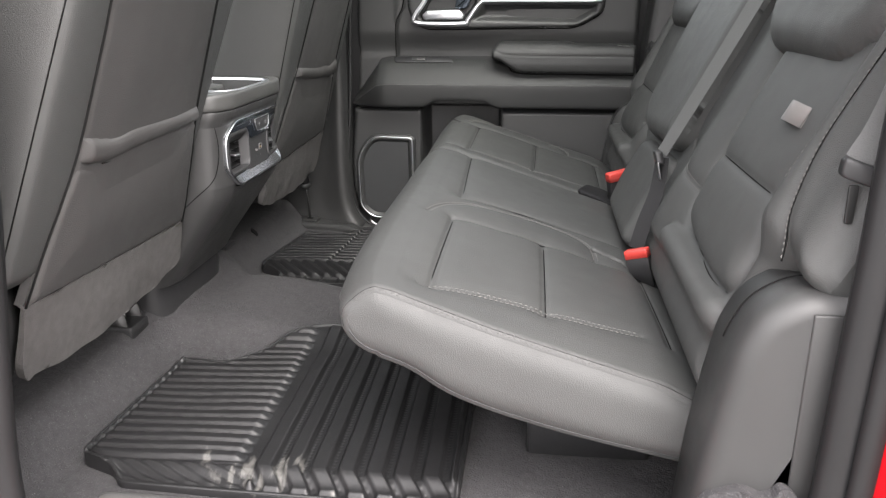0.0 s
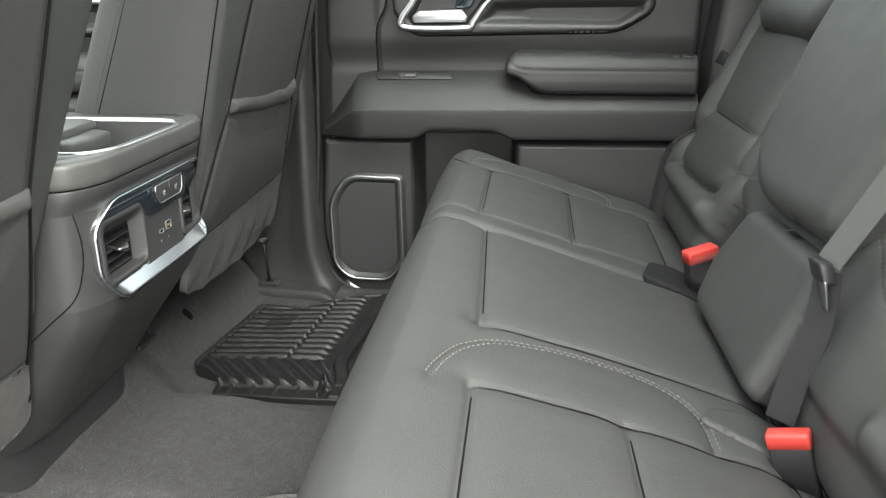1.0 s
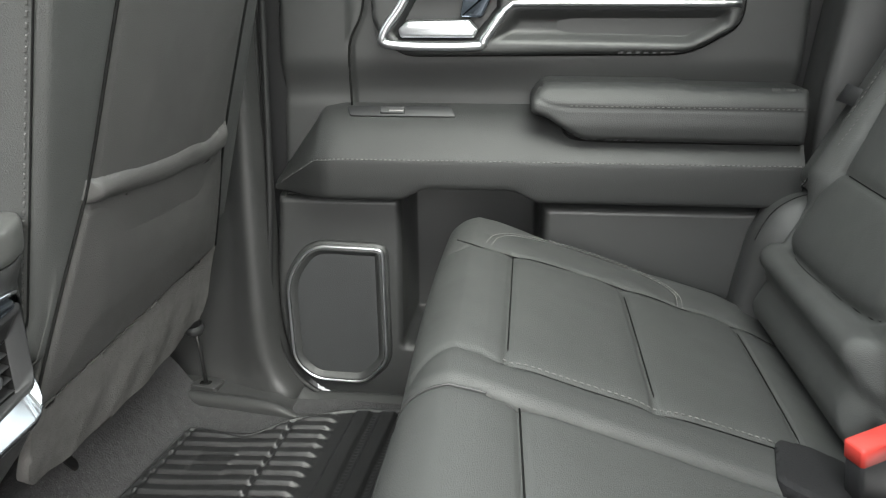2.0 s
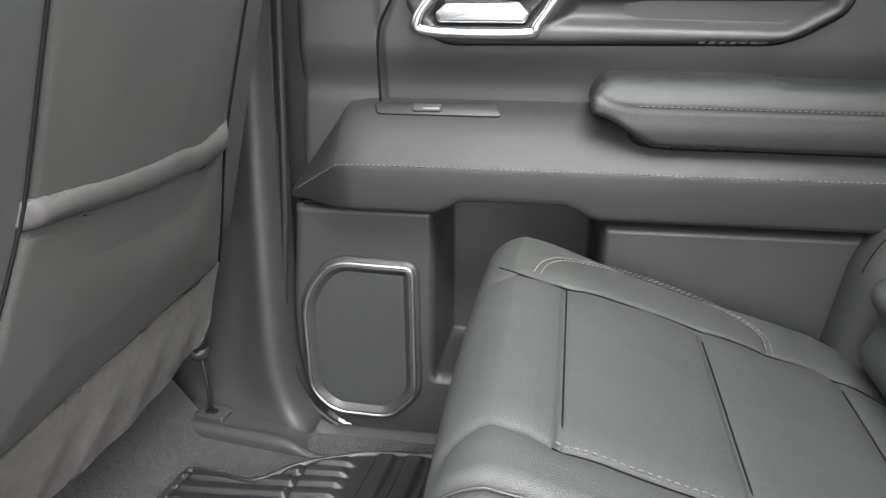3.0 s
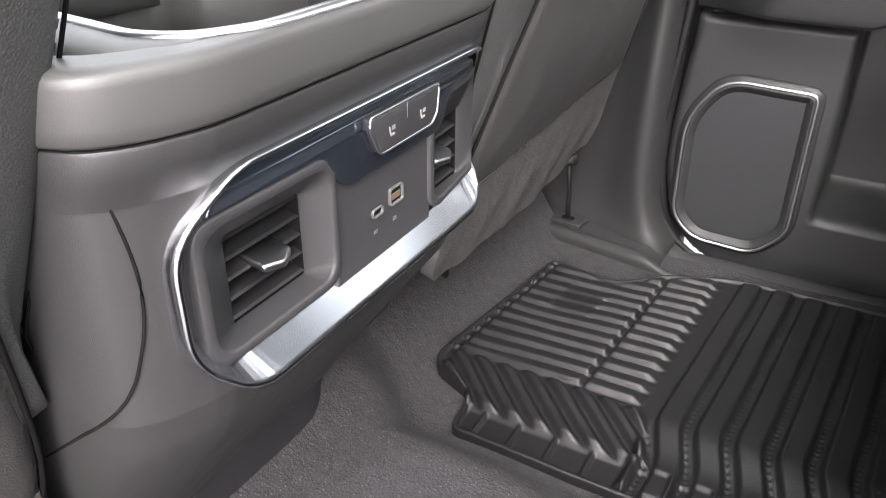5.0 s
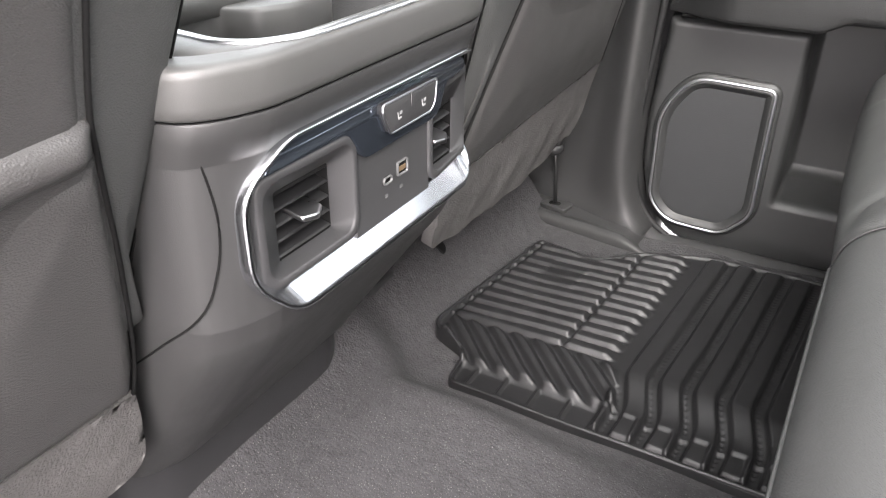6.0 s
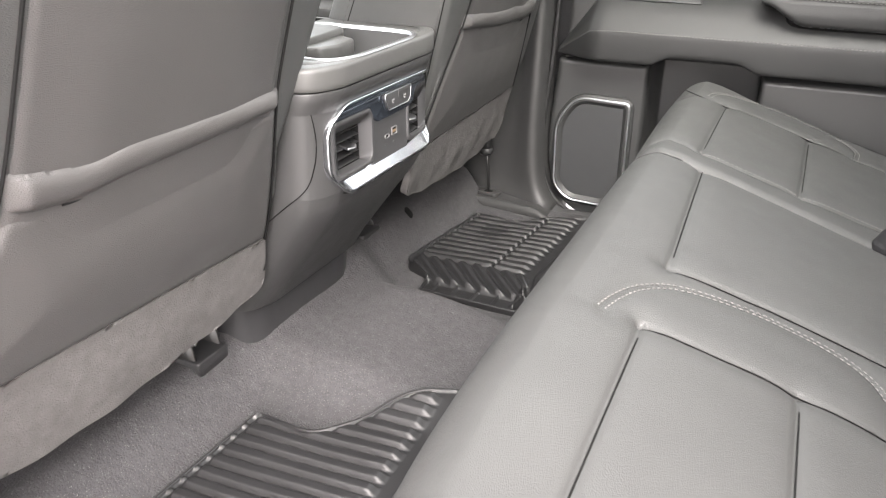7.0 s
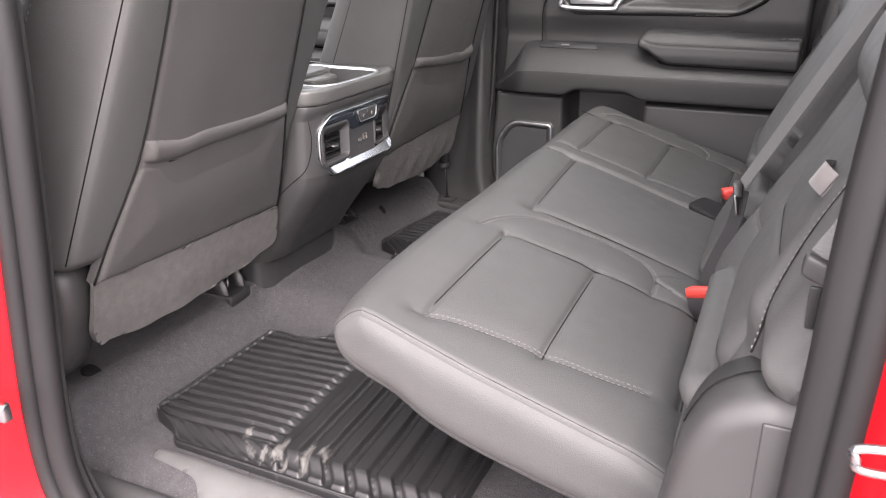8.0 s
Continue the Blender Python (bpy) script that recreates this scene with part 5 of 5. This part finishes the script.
def vent(y0, y1, z0, z1, t0, t1, tab, deep):
    """y0..y1, z0..z1: the mouth; t0..t1: the slats' opening at the back of it."""
    border = round_poly([(y0 - 0.003, z0 - 0.003), (y1 + 0.001, z0 - 0.003), (y1 + 0.001, z1 + 0.002), (y0 - 0.003, z1 + 0.002)], 0.014, 6)
    mouth = round_poly([(y0 + 0.003, z0 + 0.003), (y1 - 0.004, z0 + 0.003), (y1 - 0.004, z1 - 0.004), (y0 + 0.003, z1 - 0.004)], 0.013, 6)
    throat = round_poly([(t0, 0.3450), (t1, 0.3450), (t1, 0.3950), (t0, 0.3950)], 0.003, 6)
    back = [(a, b) for a, b in throat]
    mixed = lambda t: [np.array(a) * (1 - t) + np.array(b) * t for a, b in zip(mouth, throat)]
    v = part("air_vent", loft([[con_place(a, b, -0.009) for a, b in border], [con_place(a, b, 0.0002) for a, b in border], [con_place(a, b, 0.0012) for a, b in inset(border, 0.0012)], [con_place(a, b, 0.0012) for a, b in inset(mouth, -0.001)],
                               [con_place(a, b, 0.0004) for a, b in mouth], [con_place(a, b, -0.0012) for a, b in mixed(0.06)], [con_place(a, b, 0.002 - deep) for a, b in mixed(0.97)], [con_place(a, b, -deep) for a, b in throat]], cap=False), GREY_PANEL, con, "recessed air vent with slanting slats")
    part("vent_duct", join(loft([[con_place(a, b, 0.0005 - deep) for a, b in back], [con_place(a, b, -0.080) for a, b in back]], cap=False), ([con_place(a, b, -0.079) for a, b in back], [tuple(range(len(back)))])), SEAM, v, smooth=False)
    for k in range(5):
        z = 0.3470 + k * 0.0112
        prof = [(-0.0010 - deep, z - 0.0010), (0.0005 - deep, z + 0.0002), (-0.0010 - deep, z + 0.0012), (-0.025 - deep, z + 0.0070), (-0.025 - deep, z + 0.0055)]
        part("slat", loft([[con_place(y, b, h) for h, b in prof] for y in (t0 - 0.001, t1 + 0.001)]), VENT_BLACK, v, smooth=False)
    zc, yc = 0.3685, t0 + 0.026 if tab else t0 + 0.010
    tabp = round_poly([(yc - 0.009, -0.036), (yc + 0.012, -0.036), (yc + 0.015, -0.0100), (yc + 0.004, -0.0045), (yc - 0.008, -0.0085)], 0.002)
    part("vent_tab", slab(tabp, lambda a, b, h: con_place(a, zc + h - (b + 0.01) * 0.25, b + 0.017 - deep), 0.0, 0.0036, 0.0014), STEEL, v, "bright vent adjusting tab")


vent(*V1, *VZ, 1.428, 1.485, True, 0.017)
vent(*V2, *VZ, 1.604, 1.650, False, 0.009)
# top: tray with chrome rim and a raised divider, lid in front
zc0 = 0.4912
top_in = round_poly([(-0.4750, 1.447), (-0.4740, 1.52), (-0.4750, 1.603), (-0.490, 1.632), (-0.53, 1.642), (-0.66, 1.642), (-0.66, 1.424), (-0.545, 1.412), (-0.508, 1.407), (-0.488, 1.418)], [0.02, 0.03, 0.02, 0.02, 0.02, 0.02, 0.02, 0.02, 0.016, 0.016], 5)


def nearest_out(a, b):
    """Where a line from the tray's middle through a, b leaves the console's top."""
    c = np.array((-0.575, CON))
    d = np.array((a, b)) - c
    d = d / np.linalg.norm(d)
    reach = []
    if abs(d[1]) > 1e-6:
        reach.append((0.1605) / abs(d[1]))
    reach.append((0.0935 if d[0] > 0 else 0.10) / max(abs(d[0]), 1e-6))
    k = min(reach)
    p = c + d * k
    if d[0] > 0 and abs(p[1] - CON) > 0.125:
        u = (abs(p[1] - CON) - 0.125) / 0.0355
        k *= 1 - 0.10 * u * max(0.0, 1 - abs(p[0] - c[0] - 0.0935) / 0.06)
    return c + d * k


top_out = [nearest_out(a, b) for a, b in top_in]
part("console_top", loft([[(a, b, zc0 - 0.003) for a, b in top_out], [(a, b, zc0 - 0.0003) for a, b in top_out], [(a, b, zc0 + 0.0004) for a, b in inset(top_in, -0.004)], [(a, b, zc0 - 0.001) for a, b in top_in]], cap=False), PLASTIC_TOP_LIT, con)
part("tray_rim", loft([[(a, b, zc0 + h) for a, b in inset(top_in, d)] for d, h in ((-0.0035, -0.001), (-0.0032, 0.0012), (-0.0015, 0.0022), (0.0010, 0.0022), (0.0026, 0.0010), (0.0036, -0.0012), (0.0038, -0.0028))], cap=False), CHROME, con, "chrome rim round the cup tray")
well = [[(a, b, zc0 - 0.002) for a, b in inset(top_in, 0.0034)], [(a, b, zc0 - 0.044) for a, b in inset(top_in, 0.0105)], [(a, b, zc0 - 0.050) for a, b in inset(top_in, 0.018)]]
part("cup_tray", join(loft(well, cap=False), (well[-1], [tuple(range(len(well[-1])))])), TRAY, con, "deep dark cup tray")
# divider, liner and lid carry the light from above in their colour
part("tray_divider", slab(round_poly([(-0.602, 1.428), (-0.594, 1.495), (-0.566, 1.506), (-0.554, 1.535), (-0.559, 1.584), (-0.590, 1.600), (-0.66, 1.600), (-0.66, 1.428)], 0.008), lambda a, b, h: (a, b, h), zc0 - 0.050, zc0 - 0.006, 0.004), PLASTIC_TOP_LIT, con, "tray divider in plastic lightened for light from above")
part("tray_strip", slab(round_poly([(-0.506, 1.480), (-0.4825, 1.470), (-0.4825, 1.612), (-0.506, 1.620)], 0.008), lambda a, b, h: (a, b, h + 0.35 * (a + 0.4825)), zc0 - 0.050, zc0 - 0.009, 0.005), PLASTIC_TOP_LIT, con, "sloping inner wall of the tray, lightened as if lit")
part("lid", slab(round_poly([(-1.15, 1.430), (-0.612, 1.430), (-0.594, 1.445), (-0.588, 1.53), (-0.592, 1.612), (-0.612, 1.626), (-1.15, 1.626)], 0.012), lambda a, b, h: (a, b, h), 0.4790, 0.4945, 0.005), PLASTIC_TOP_LIT, con, "sliding console lid in plastic lightened for light from above")
part("armrest_pad", slab(round_poly([(-1.15, 1.37), (-0.76, 1.37), (-0.72, 1.40), (-0.72, 1.65), (-0.76, 1.685), (-1.15, 1.685)], 0.03), lambda a, b, h: (a, b, h), 0.485, 0.525, 0.012), LEATHER, con, "black leather console armrest")
# curved joint between the near side panel and the rear body
border = smooth_line([(-0.545, 0.476), (-0.515, 0.470), (-0.501, 0.4585), (-0.497, 0.440), (-0.494, 0.400), (-0.497, 0.365), (-0.507, 0.338), (-0.540, 0.309), (-0.595, 0.262), (-0.66, 0.205)], 6)
seam_fold([(a + 0.001, CON - float(np.interp(-0.482 - a, (0.0070, 0.0105, 0.0145, 0.0195, 0.0265, 0.037, 0.06, 0.1), (0.141, 0.1485, 0.155, 0.161, 0.166, 0.1695, 0.171, 0.1715))) + 0.016 * float(smoothstep(0.33, 0.20, b)), b) for a, b in border], con, 0.0008)

# ---- rubber mats ----
class MatPlan:
    """One mat: its outline, its front edge (x at y = level, and slope), where the side slope begins and ends, and the border of the foot field."""

    def __init__(self, outline, radii, front, lean, top, foot, split, split_lean, far_end, marked, teeth):
        self.shape = round_poly(outline, radii, 5)
        self.front, self.lean, self.top, self.foot, self.split, self.split_lean, self.far_end, self.marked, self.teeth = front, lean, top, foot, split, split_lean, far_end, marked, teeth

    def drop(self, y):
        """The side slope: the outer flange lies lower than the foot field."""
        return -0.0135 * smoothstep(self.top - 0.002, self.foot + 0.004, y)

    def height(self, x, y, d):
        xf = x - (self.front + self.lean * (y - self.top))
        px = x - (self.split + self.split_lean * (y - self.top))
        on_top = smoothstep(self.top - 0.001, self.top + 0.008, y)
        # cross ribs in the foot field, cut by a narrow channel
        field = smoothstep(0.010, 0.017, xf) * smoothstep(-0.004, -0.022, px) * on_top * smoothstep(0.006, 0.012, d)
        ph = ((y - 0.06 * (x + 0.5)) - self.top) / 0.0228
        fr = ph - np.floor(ph)
        rib = smoothstep(0.06, 0.24, fr) * smoothstep(0.97, 0.72, fr)
        channel = 1 - self.marked * np.exp(-((px + 0.073) / 0.0026) ** 2)
        crown = smoothstep(0.052, 0.056, xf) * smoothstep(0.108, 0.104, xf) * smoothstep(self.top + 0.137, self.top + 0.141, y) * smoothstep(self.top + 0.204, self.top + 0.200, y)
        crown = crown * self.marked
        rib = rib * (1 - 0.6 * crown) + 0.42 * crown
        h = 0.006 + 0.0075 * rib * field * channel
        # notched rib ends along the front rim
        h = h + 0.0050 * smoothstep(0.25, 0.45, fr) * smoothstep(0.80, 0.60, fr) * np.exp(-((xf - 0.0075) / 0.003) ** 2) * on_top
        # broad lengthwise ribs under the seat edge, each with a row of small pits
        back = smoothstep(0.006, 0.014, px) * smoothstep(0.006, 0.012, d)
        turn = 0.020 * smoothstep(self.top + 0.004, self.foot, y)
        pb = (px - 0.010 - turn) / 0.0395
        fb = pb - np.floor(pb)
        broad = smoothstep(0.05, 0.17, fb) * smoothstep(0.80, 0.66, fb)
        h = h + 0.0085 * broad * back * smoothstep(self.far_end, self.far_end - 0.02, y)
        pits = np.clip(1 - np.hypot((fb - 0.88) * 0.0395, ((y / 0.0075) - np.round(y / 0.0075)) * 0.0075) / 0.0022, 0, 1)
        h = h - 0.0026 * pits * back * smoothstep(self.far_end - 0.01, self.far_end - 0.03, y)
        # slanting teeth on the side slope
        run = (self.top - y) / max(self.top - self.foot, 1e-6)
        slope = smoothstep(-0.02, 0.10, run) * smoothstep(1.02, 0.90, run) * smoothstep(0.010, 0.020, xf) * smoothstep(0.005, -0.012, px - 0.03 * run)
        ps = (xf - 0.085 * run) / 0.0300
        fs = ps - np.floor(ps)
        h = h + self.teeth * smoothstep(0.05, 0.16, fs) * smoothstep(0.98, 0.46, fs) * slope
        # open cells along the flange
        low = smoothstep(1.00, 1.08, run) * smoothstep(0.003, 0.006, d)
        pc = (x + 0.56) / 0.040
        wall = np.exp(-(((pc - np.round(pc)) * 0.040) / 0.0018) ** 2)
        h = h + self.marked * low * (0.0055 * wall - 0.0035)
        return h + 0.0045 * np.exp(-((d - 0.003) / 0.0022) ** 2)


FAR_MAT = MatPlan([(-0.573, 2.103), (-0.610, 1.825), (-0.549, 1.799), (-0.543, 1.740), (-0.430, 1.738), (-0.045, 1.738), (-0.045, 2.185), (-0.123, 2.183), (-0.341, 2.174), (-0.431, 2.133), (-0.473, 2.090)],
                  [0.014, 0.016, 0.014, 0.012, 0.03, 0.02, 0.02, 0.01, 0.03, 0.025, 0.02], -0.604, 0.126, 1.850, 1.783, -0.368, 0.090, 2.178, 1.0, 0.0095)
NEAR_MAT = MatPlan([(-0.571, 1.304), (-0.584, 0.996), (-0.522, 0.974), (-0.502, 0.948), (-0.40, 0.947), (-0.028, 0.945), (-0.028, 1.47), (-0.20, 1.468), (-0.317, 1.463), (-0.396, 1.420), (-0.437, 1.348), (-0.480, 1.300)],
                   [0.016, 0.014, 0.012, 0.012, 0.03, 0.02, 0.02, 0.01, 0.03, 0.03, 0.025, 0.02], -0.583, 0.036, 0.990, 0.958, -0.332, -0.018, 1.455, 0.0, 0.0035)


def floor_mat(plan, label, rubber):
    mid = plan.shape.mean(0)
    th = thing("floor_mat", (float(mid[0]), float(mid[1]), 0.0), label, "floor mat", "rubber mats")

    def ground(a, b):
        return 0.5 * carpet_height(a, b) + plan.drop(b)

    part("mat", patch(plan.shape, lambda a, b, d: (a, b, ground(a, b) + 0.0155 + plan.height(a, b, d)), 0.0019, lambda a, b: (a, b, ground(a, b) - 0.003)), rubber, th, "black ribbed rubber mat")
    ring = inset(plan.shape, 0.0025)
    part("rim", tube([(a, b, float(ground(np.array([a]), np.array([b]))[0]) + 0.0230) for a, b in ring], 0.0027, 6, True), RUBBER, th, "raised rim of the mat")
    return th


def scuffed(base_mat, name, centre, size):
    """The rubber with pale dried-mud smears in one place."""
    m = base_mat.copy()
    m.name = name
    nt = m.node_tree
    b = nt.nodes["Principled BSDF"]
    tc = nt.nodes.new("ShaderNodeTexCoord")
    mp = nt.nodes.new("ShaderNodeMapping")
    mp.vector_type = "TEXTURE"
    mp.inputs["Location"].default_value = centre
    mp.inputs["Scale"].default_value = size
    nt.links.new(tc.outputs["Object"], mp.inputs["Vector"])
    ln = nt.nodes.new("ShaderNodeVectorMath")
    ln.operation = "LENGTH"
    nt.links.new(mp.outputs["Vector"], ln.inputs[0])
    n = nt.nodes.new("ShaderNodeTexNoise")
    n.inputs["Scale"].default_value, n.inputs["Detail"].default_value = 42.0, 6.0
    streak = nt.nodes.new("ShaderNodeMapping")
    streak.inputs["Scale"].default_value = (1.5, 0.45, 0.6)
    streak.inputs["Rotation"].default_value = (0.0, 0.0, 0.5)
    nt.links.new(tc.outputs["Object"], streak.inputs["Vector"])
    nt.links.new(streak.outputs["Vector"], n.inputs["Vector"])
    add = nt.nodes.new("ShaderNodeMath")
    add.operation = "MULTIPLY_ADD"
    nt.links.new(ln.outputs["Value"], add.inputs[0])
    add.inputs[1].default_value = -0.16
    nt.links.new(n.outputs["Fac"], add.inputs[2])
    mr = nt.nodes.new("ShaderNodeMapRange")
    mr.inputs["From Min"].default_value, mr.inputs["From Max"].default_value = 0.40, 0.50
    nt.links.new(add.outputs["Value"], mr.inputs["Value"])
    mix = nt.nodes.new("ShaderNodeMix")
    mix.data_type = "RGBA"
    nt.links.new(mr.outputs["Result"], mix.inputs["Factor"])
    old = b.inputs["Base Color"].links[0].from_socket
    nt.links.new(old, mix.inputs["A"])
    mix.inputs["B"].default_value = (0.085, 0.083, 0.078, 1)
    nt.links.new(mix.outputs["Result"], b.inputs["Base Color"])
    return m


RUBBER_WORN = scuffed(RUBBER, "scuffed_rubber", (-0.300, 0.985, 0.008), (0.075, 0.030, 0.03))
floor_mat(FAR_MAT, "black ribbed rubber mat lying on the carpet by the far door", RUBBER)
floor_mat(NEAR_MAT, "black ribbed rubber mat with a scuffed muddy edge by the doorway", RUBBER_WORN)

# ---- near doorway and body ----
structure("ground", patch(np.array([(-400, -400), (400, -400), (400, 400), (-400, 400)]), lambda a, b, d: (a, b, 0 * a - 0.62), 40.0), ASPHALT, "pale grey asphalt lot below the truck", "ground")


def doorway():
    """Outline of the near door opening, along the cab and up."""
    return smooth_line([(-0.435, 1.18), (-0.452, 0.70), (-0.478, 0.45), (-0.515, 0.16), (-0.505, 0.03), (-0.44, -0.045), (-0.30, -0.062), (0.10, -0.062), (0.25, -0.05), (0.330, 0.02), (0.345, 0.15), (0.352, 0.40), (0.360, 0.65), (0.40, 1.18)], 8)


line = doorway()


def sweep(offs):
    """A strip along the doorway: offs gives (outwards, y) pairs."""
    t = np.gradient(line, axis=0)
    t /= np.linalg.norm(t, axis=1)[:, None]
    n = np.stack([t[:, 1], -t[:, 0]], 1)
    if n[len(n) // 2][1] > 0:
        n = -n
    loops = [[(p[0] + o * q[0], y, p[1] + o * q[1]) for o, y in offs] for p, q in zip(line, n)]
    return loft(loops, cap=False, closed=False)


structure("trim_doorway", sweep([(0.17, 0.90), (0.105, 0.865), (0.072, 0.845), (0.032, 0.815), (0.006, 0.80), (0.010, 0.785)]), PLASTIC, "dark plastic inner trim round the open doorway", "door trim")
structure("trim_seal", sweep([(0.008, 0.79), (-0.006, 0.786), (-0.009, 0.775), (-0.004, 0.765), (0.010, 0.762), (0.022, 0.764)]), SEAL, "fat black rubber seal round the open doorway", "door seal")
structure("trim_seal", sweep([(0.018, 0.766), (0.016, 0.758), (0.022, 0.752), (0.034, 0.752), (0.040, 0.756)]), SEAL, "second rubber lip beside the door seal", "door seal")
for o, y in ((0.012, 0.7775), (0.020, 0.7705), (0.046, 0.828), (0.060, 0.838)):
    structure("trim_seal", sweep([(o - 0.0022, y + 0.002), (o - 0.0012, y - 0.0022), (o + 0.0012, y - 0.0022), (o + 0.0022, y + 0.002)]), SEAL, "thin black rib of the doorway seal", "door seal")
body = structure("wall_body", sweep([(0.036, 0.757), (0.042, 0.745), (0.050, 0.718), (0.058, 0.708), (0.30, 0.690)]), RED_PAINT, "bright red painted body side round the open doorway", "car body")
part("latch_striker", slab(round_poly([(-0.548, 0.195), (-0.506, 0.195), (-0.506, 0.220), (-0.548, 0.220)], 0.005), lambda a, b, h: (a, 0.712 - h, b), 0.0, 0.012, 0.004), STEEL, body, "steel latch striker")
part("striker_loop", tube(smooth_line([(0.452, 0.700, 0.412), (0.386, 0.690, 0.411), (0.377, 0.688, 0.419), (0.381, 0.689, 0.429), (0.452, 0.698, 0.432)], 5), 0.0032, 8), STEEL, body, "bright wire loop of the door striker")
# only a low sill here; front door omitted so light reaches the front seats
structure("wall_near_front", box(-1.75, -0.66, 0.70, 0.78, -0.10, 0.03, 0.02), RED_PAINT, "red painted sill, the unseen front door left out to let light in", "car body")
structure("trim_sill_near", patch(round_poly([(-0.520, 0.935), (-0.515, 0.915), (-0.42, 0.905), (-0.395, 0.875), (-0.30, 0.862), (0.20, 0.860), (0.20, 0.945)], 0.02, 4), lambda a, b, d: (a, b, carpet_height(a, b) + 0.006 - edge_round(d, 0.004)), 0.008), SILL_METAL,
          "worn pale grey rubber apron between mat and sill", "sill apron")
structure("trim_sill_plate", loft([[(x, y, z) for y, z in smooth_line([(0.835, -0.060), (0.842, -0.030), (0.855, -0.016), (0.868, -0.016), (0.880, -0.028)], 4)] for x in np.linspace(-0.74, 0.40, 30)], cap=False, closed=False), PLASTIC,
          "dark plastic sill strip along the open doorway", "sill plate")
structure("wall_near_infill", box(0.322, 0.420, 0.7930, 0.7990, -0.08, 0.366, 0.002), PLASTIC, "dark plastic side trim running into the doorway seal", "side trim")
structure("wall_near_lower", box(0.29, 0.80, 0.805, 0.86, -0.10, 0.36, 0.01), PLASTIC_DARK, "dark lower body trim behind the doorway seal", "side trim")
structure("wall_near_rear", box(0.375, 0.80, 0.79, 0.835, -0.05, 1.24, 0.01), PLASTIC, "dark trim closing the body behind the doorway", "side trim")
flap_poly = np.vstack([[(0.225, 0.02)], smooth_line([(0.225, 0.135), (0.245, 0.165), (0.275, 0.178), (0.30, 0.170), (0.315, 0.183), (0.335, 0.165), (0.35, 0.12)], 4), [(0.35, 0.02)]])
structure("trim_carpet_edge", patch(flap_poly, lambda a, b, d: (a, 0.790 - 0.006 * np.sin(a * 70) - 0.008 * smoothstep(0.10, 0.17, b), b), 0.006, lambda a, b: (a, 0 * a + 0.800, b)), CARPET, "frayed grey carpet edge at the foot of the side trim", "carpet edge")
hole_z = float(carpet_height(np.array([-0.69]), np.array([0.978]))[0])
hole = tagged(part("drain_hole", slab(round_poly([(-0.706, 0.962), (-0.676, 0.962), (-0.676, 0.990), (-0.706, 0.990)], 0.014, 6), lambda a, b, h: (a, b, hole_z - 0.35 * (a + 0.69) + h), -0.004, 0.0035, 0.001, 2), SEAM), "small dark round hole cut in the carpet", "carpet hole", "", "structure")
far_hole_z = float(carpet_height(np.array([-0.660]), np.array([1.935]))[0])
tagged(part("drain_hole", slab(round_poly([(-0.668, 1.927), (-0.652, 1.927), (-0.652, 1.943), (-0.668, 1.943)], 0.008, 6), lambda a, b, h: (a, b, far_hole_z - 1.0 * (a + 0.660) + h), -0.004, 0.0035, 0.001, 2), SEAM), "small dark round hole in the carpet ramp", "carpet hole", "", "structure")
store = thing("storage_bin", (0.2, 1.5, 0.0), "low black storage bin under the rear seat", "storage bin")
part("bin", box(0.06, 0.24, 1.10, 2.05, 0.0, 0.10, 0.012), PLASTIC_DARK, store)
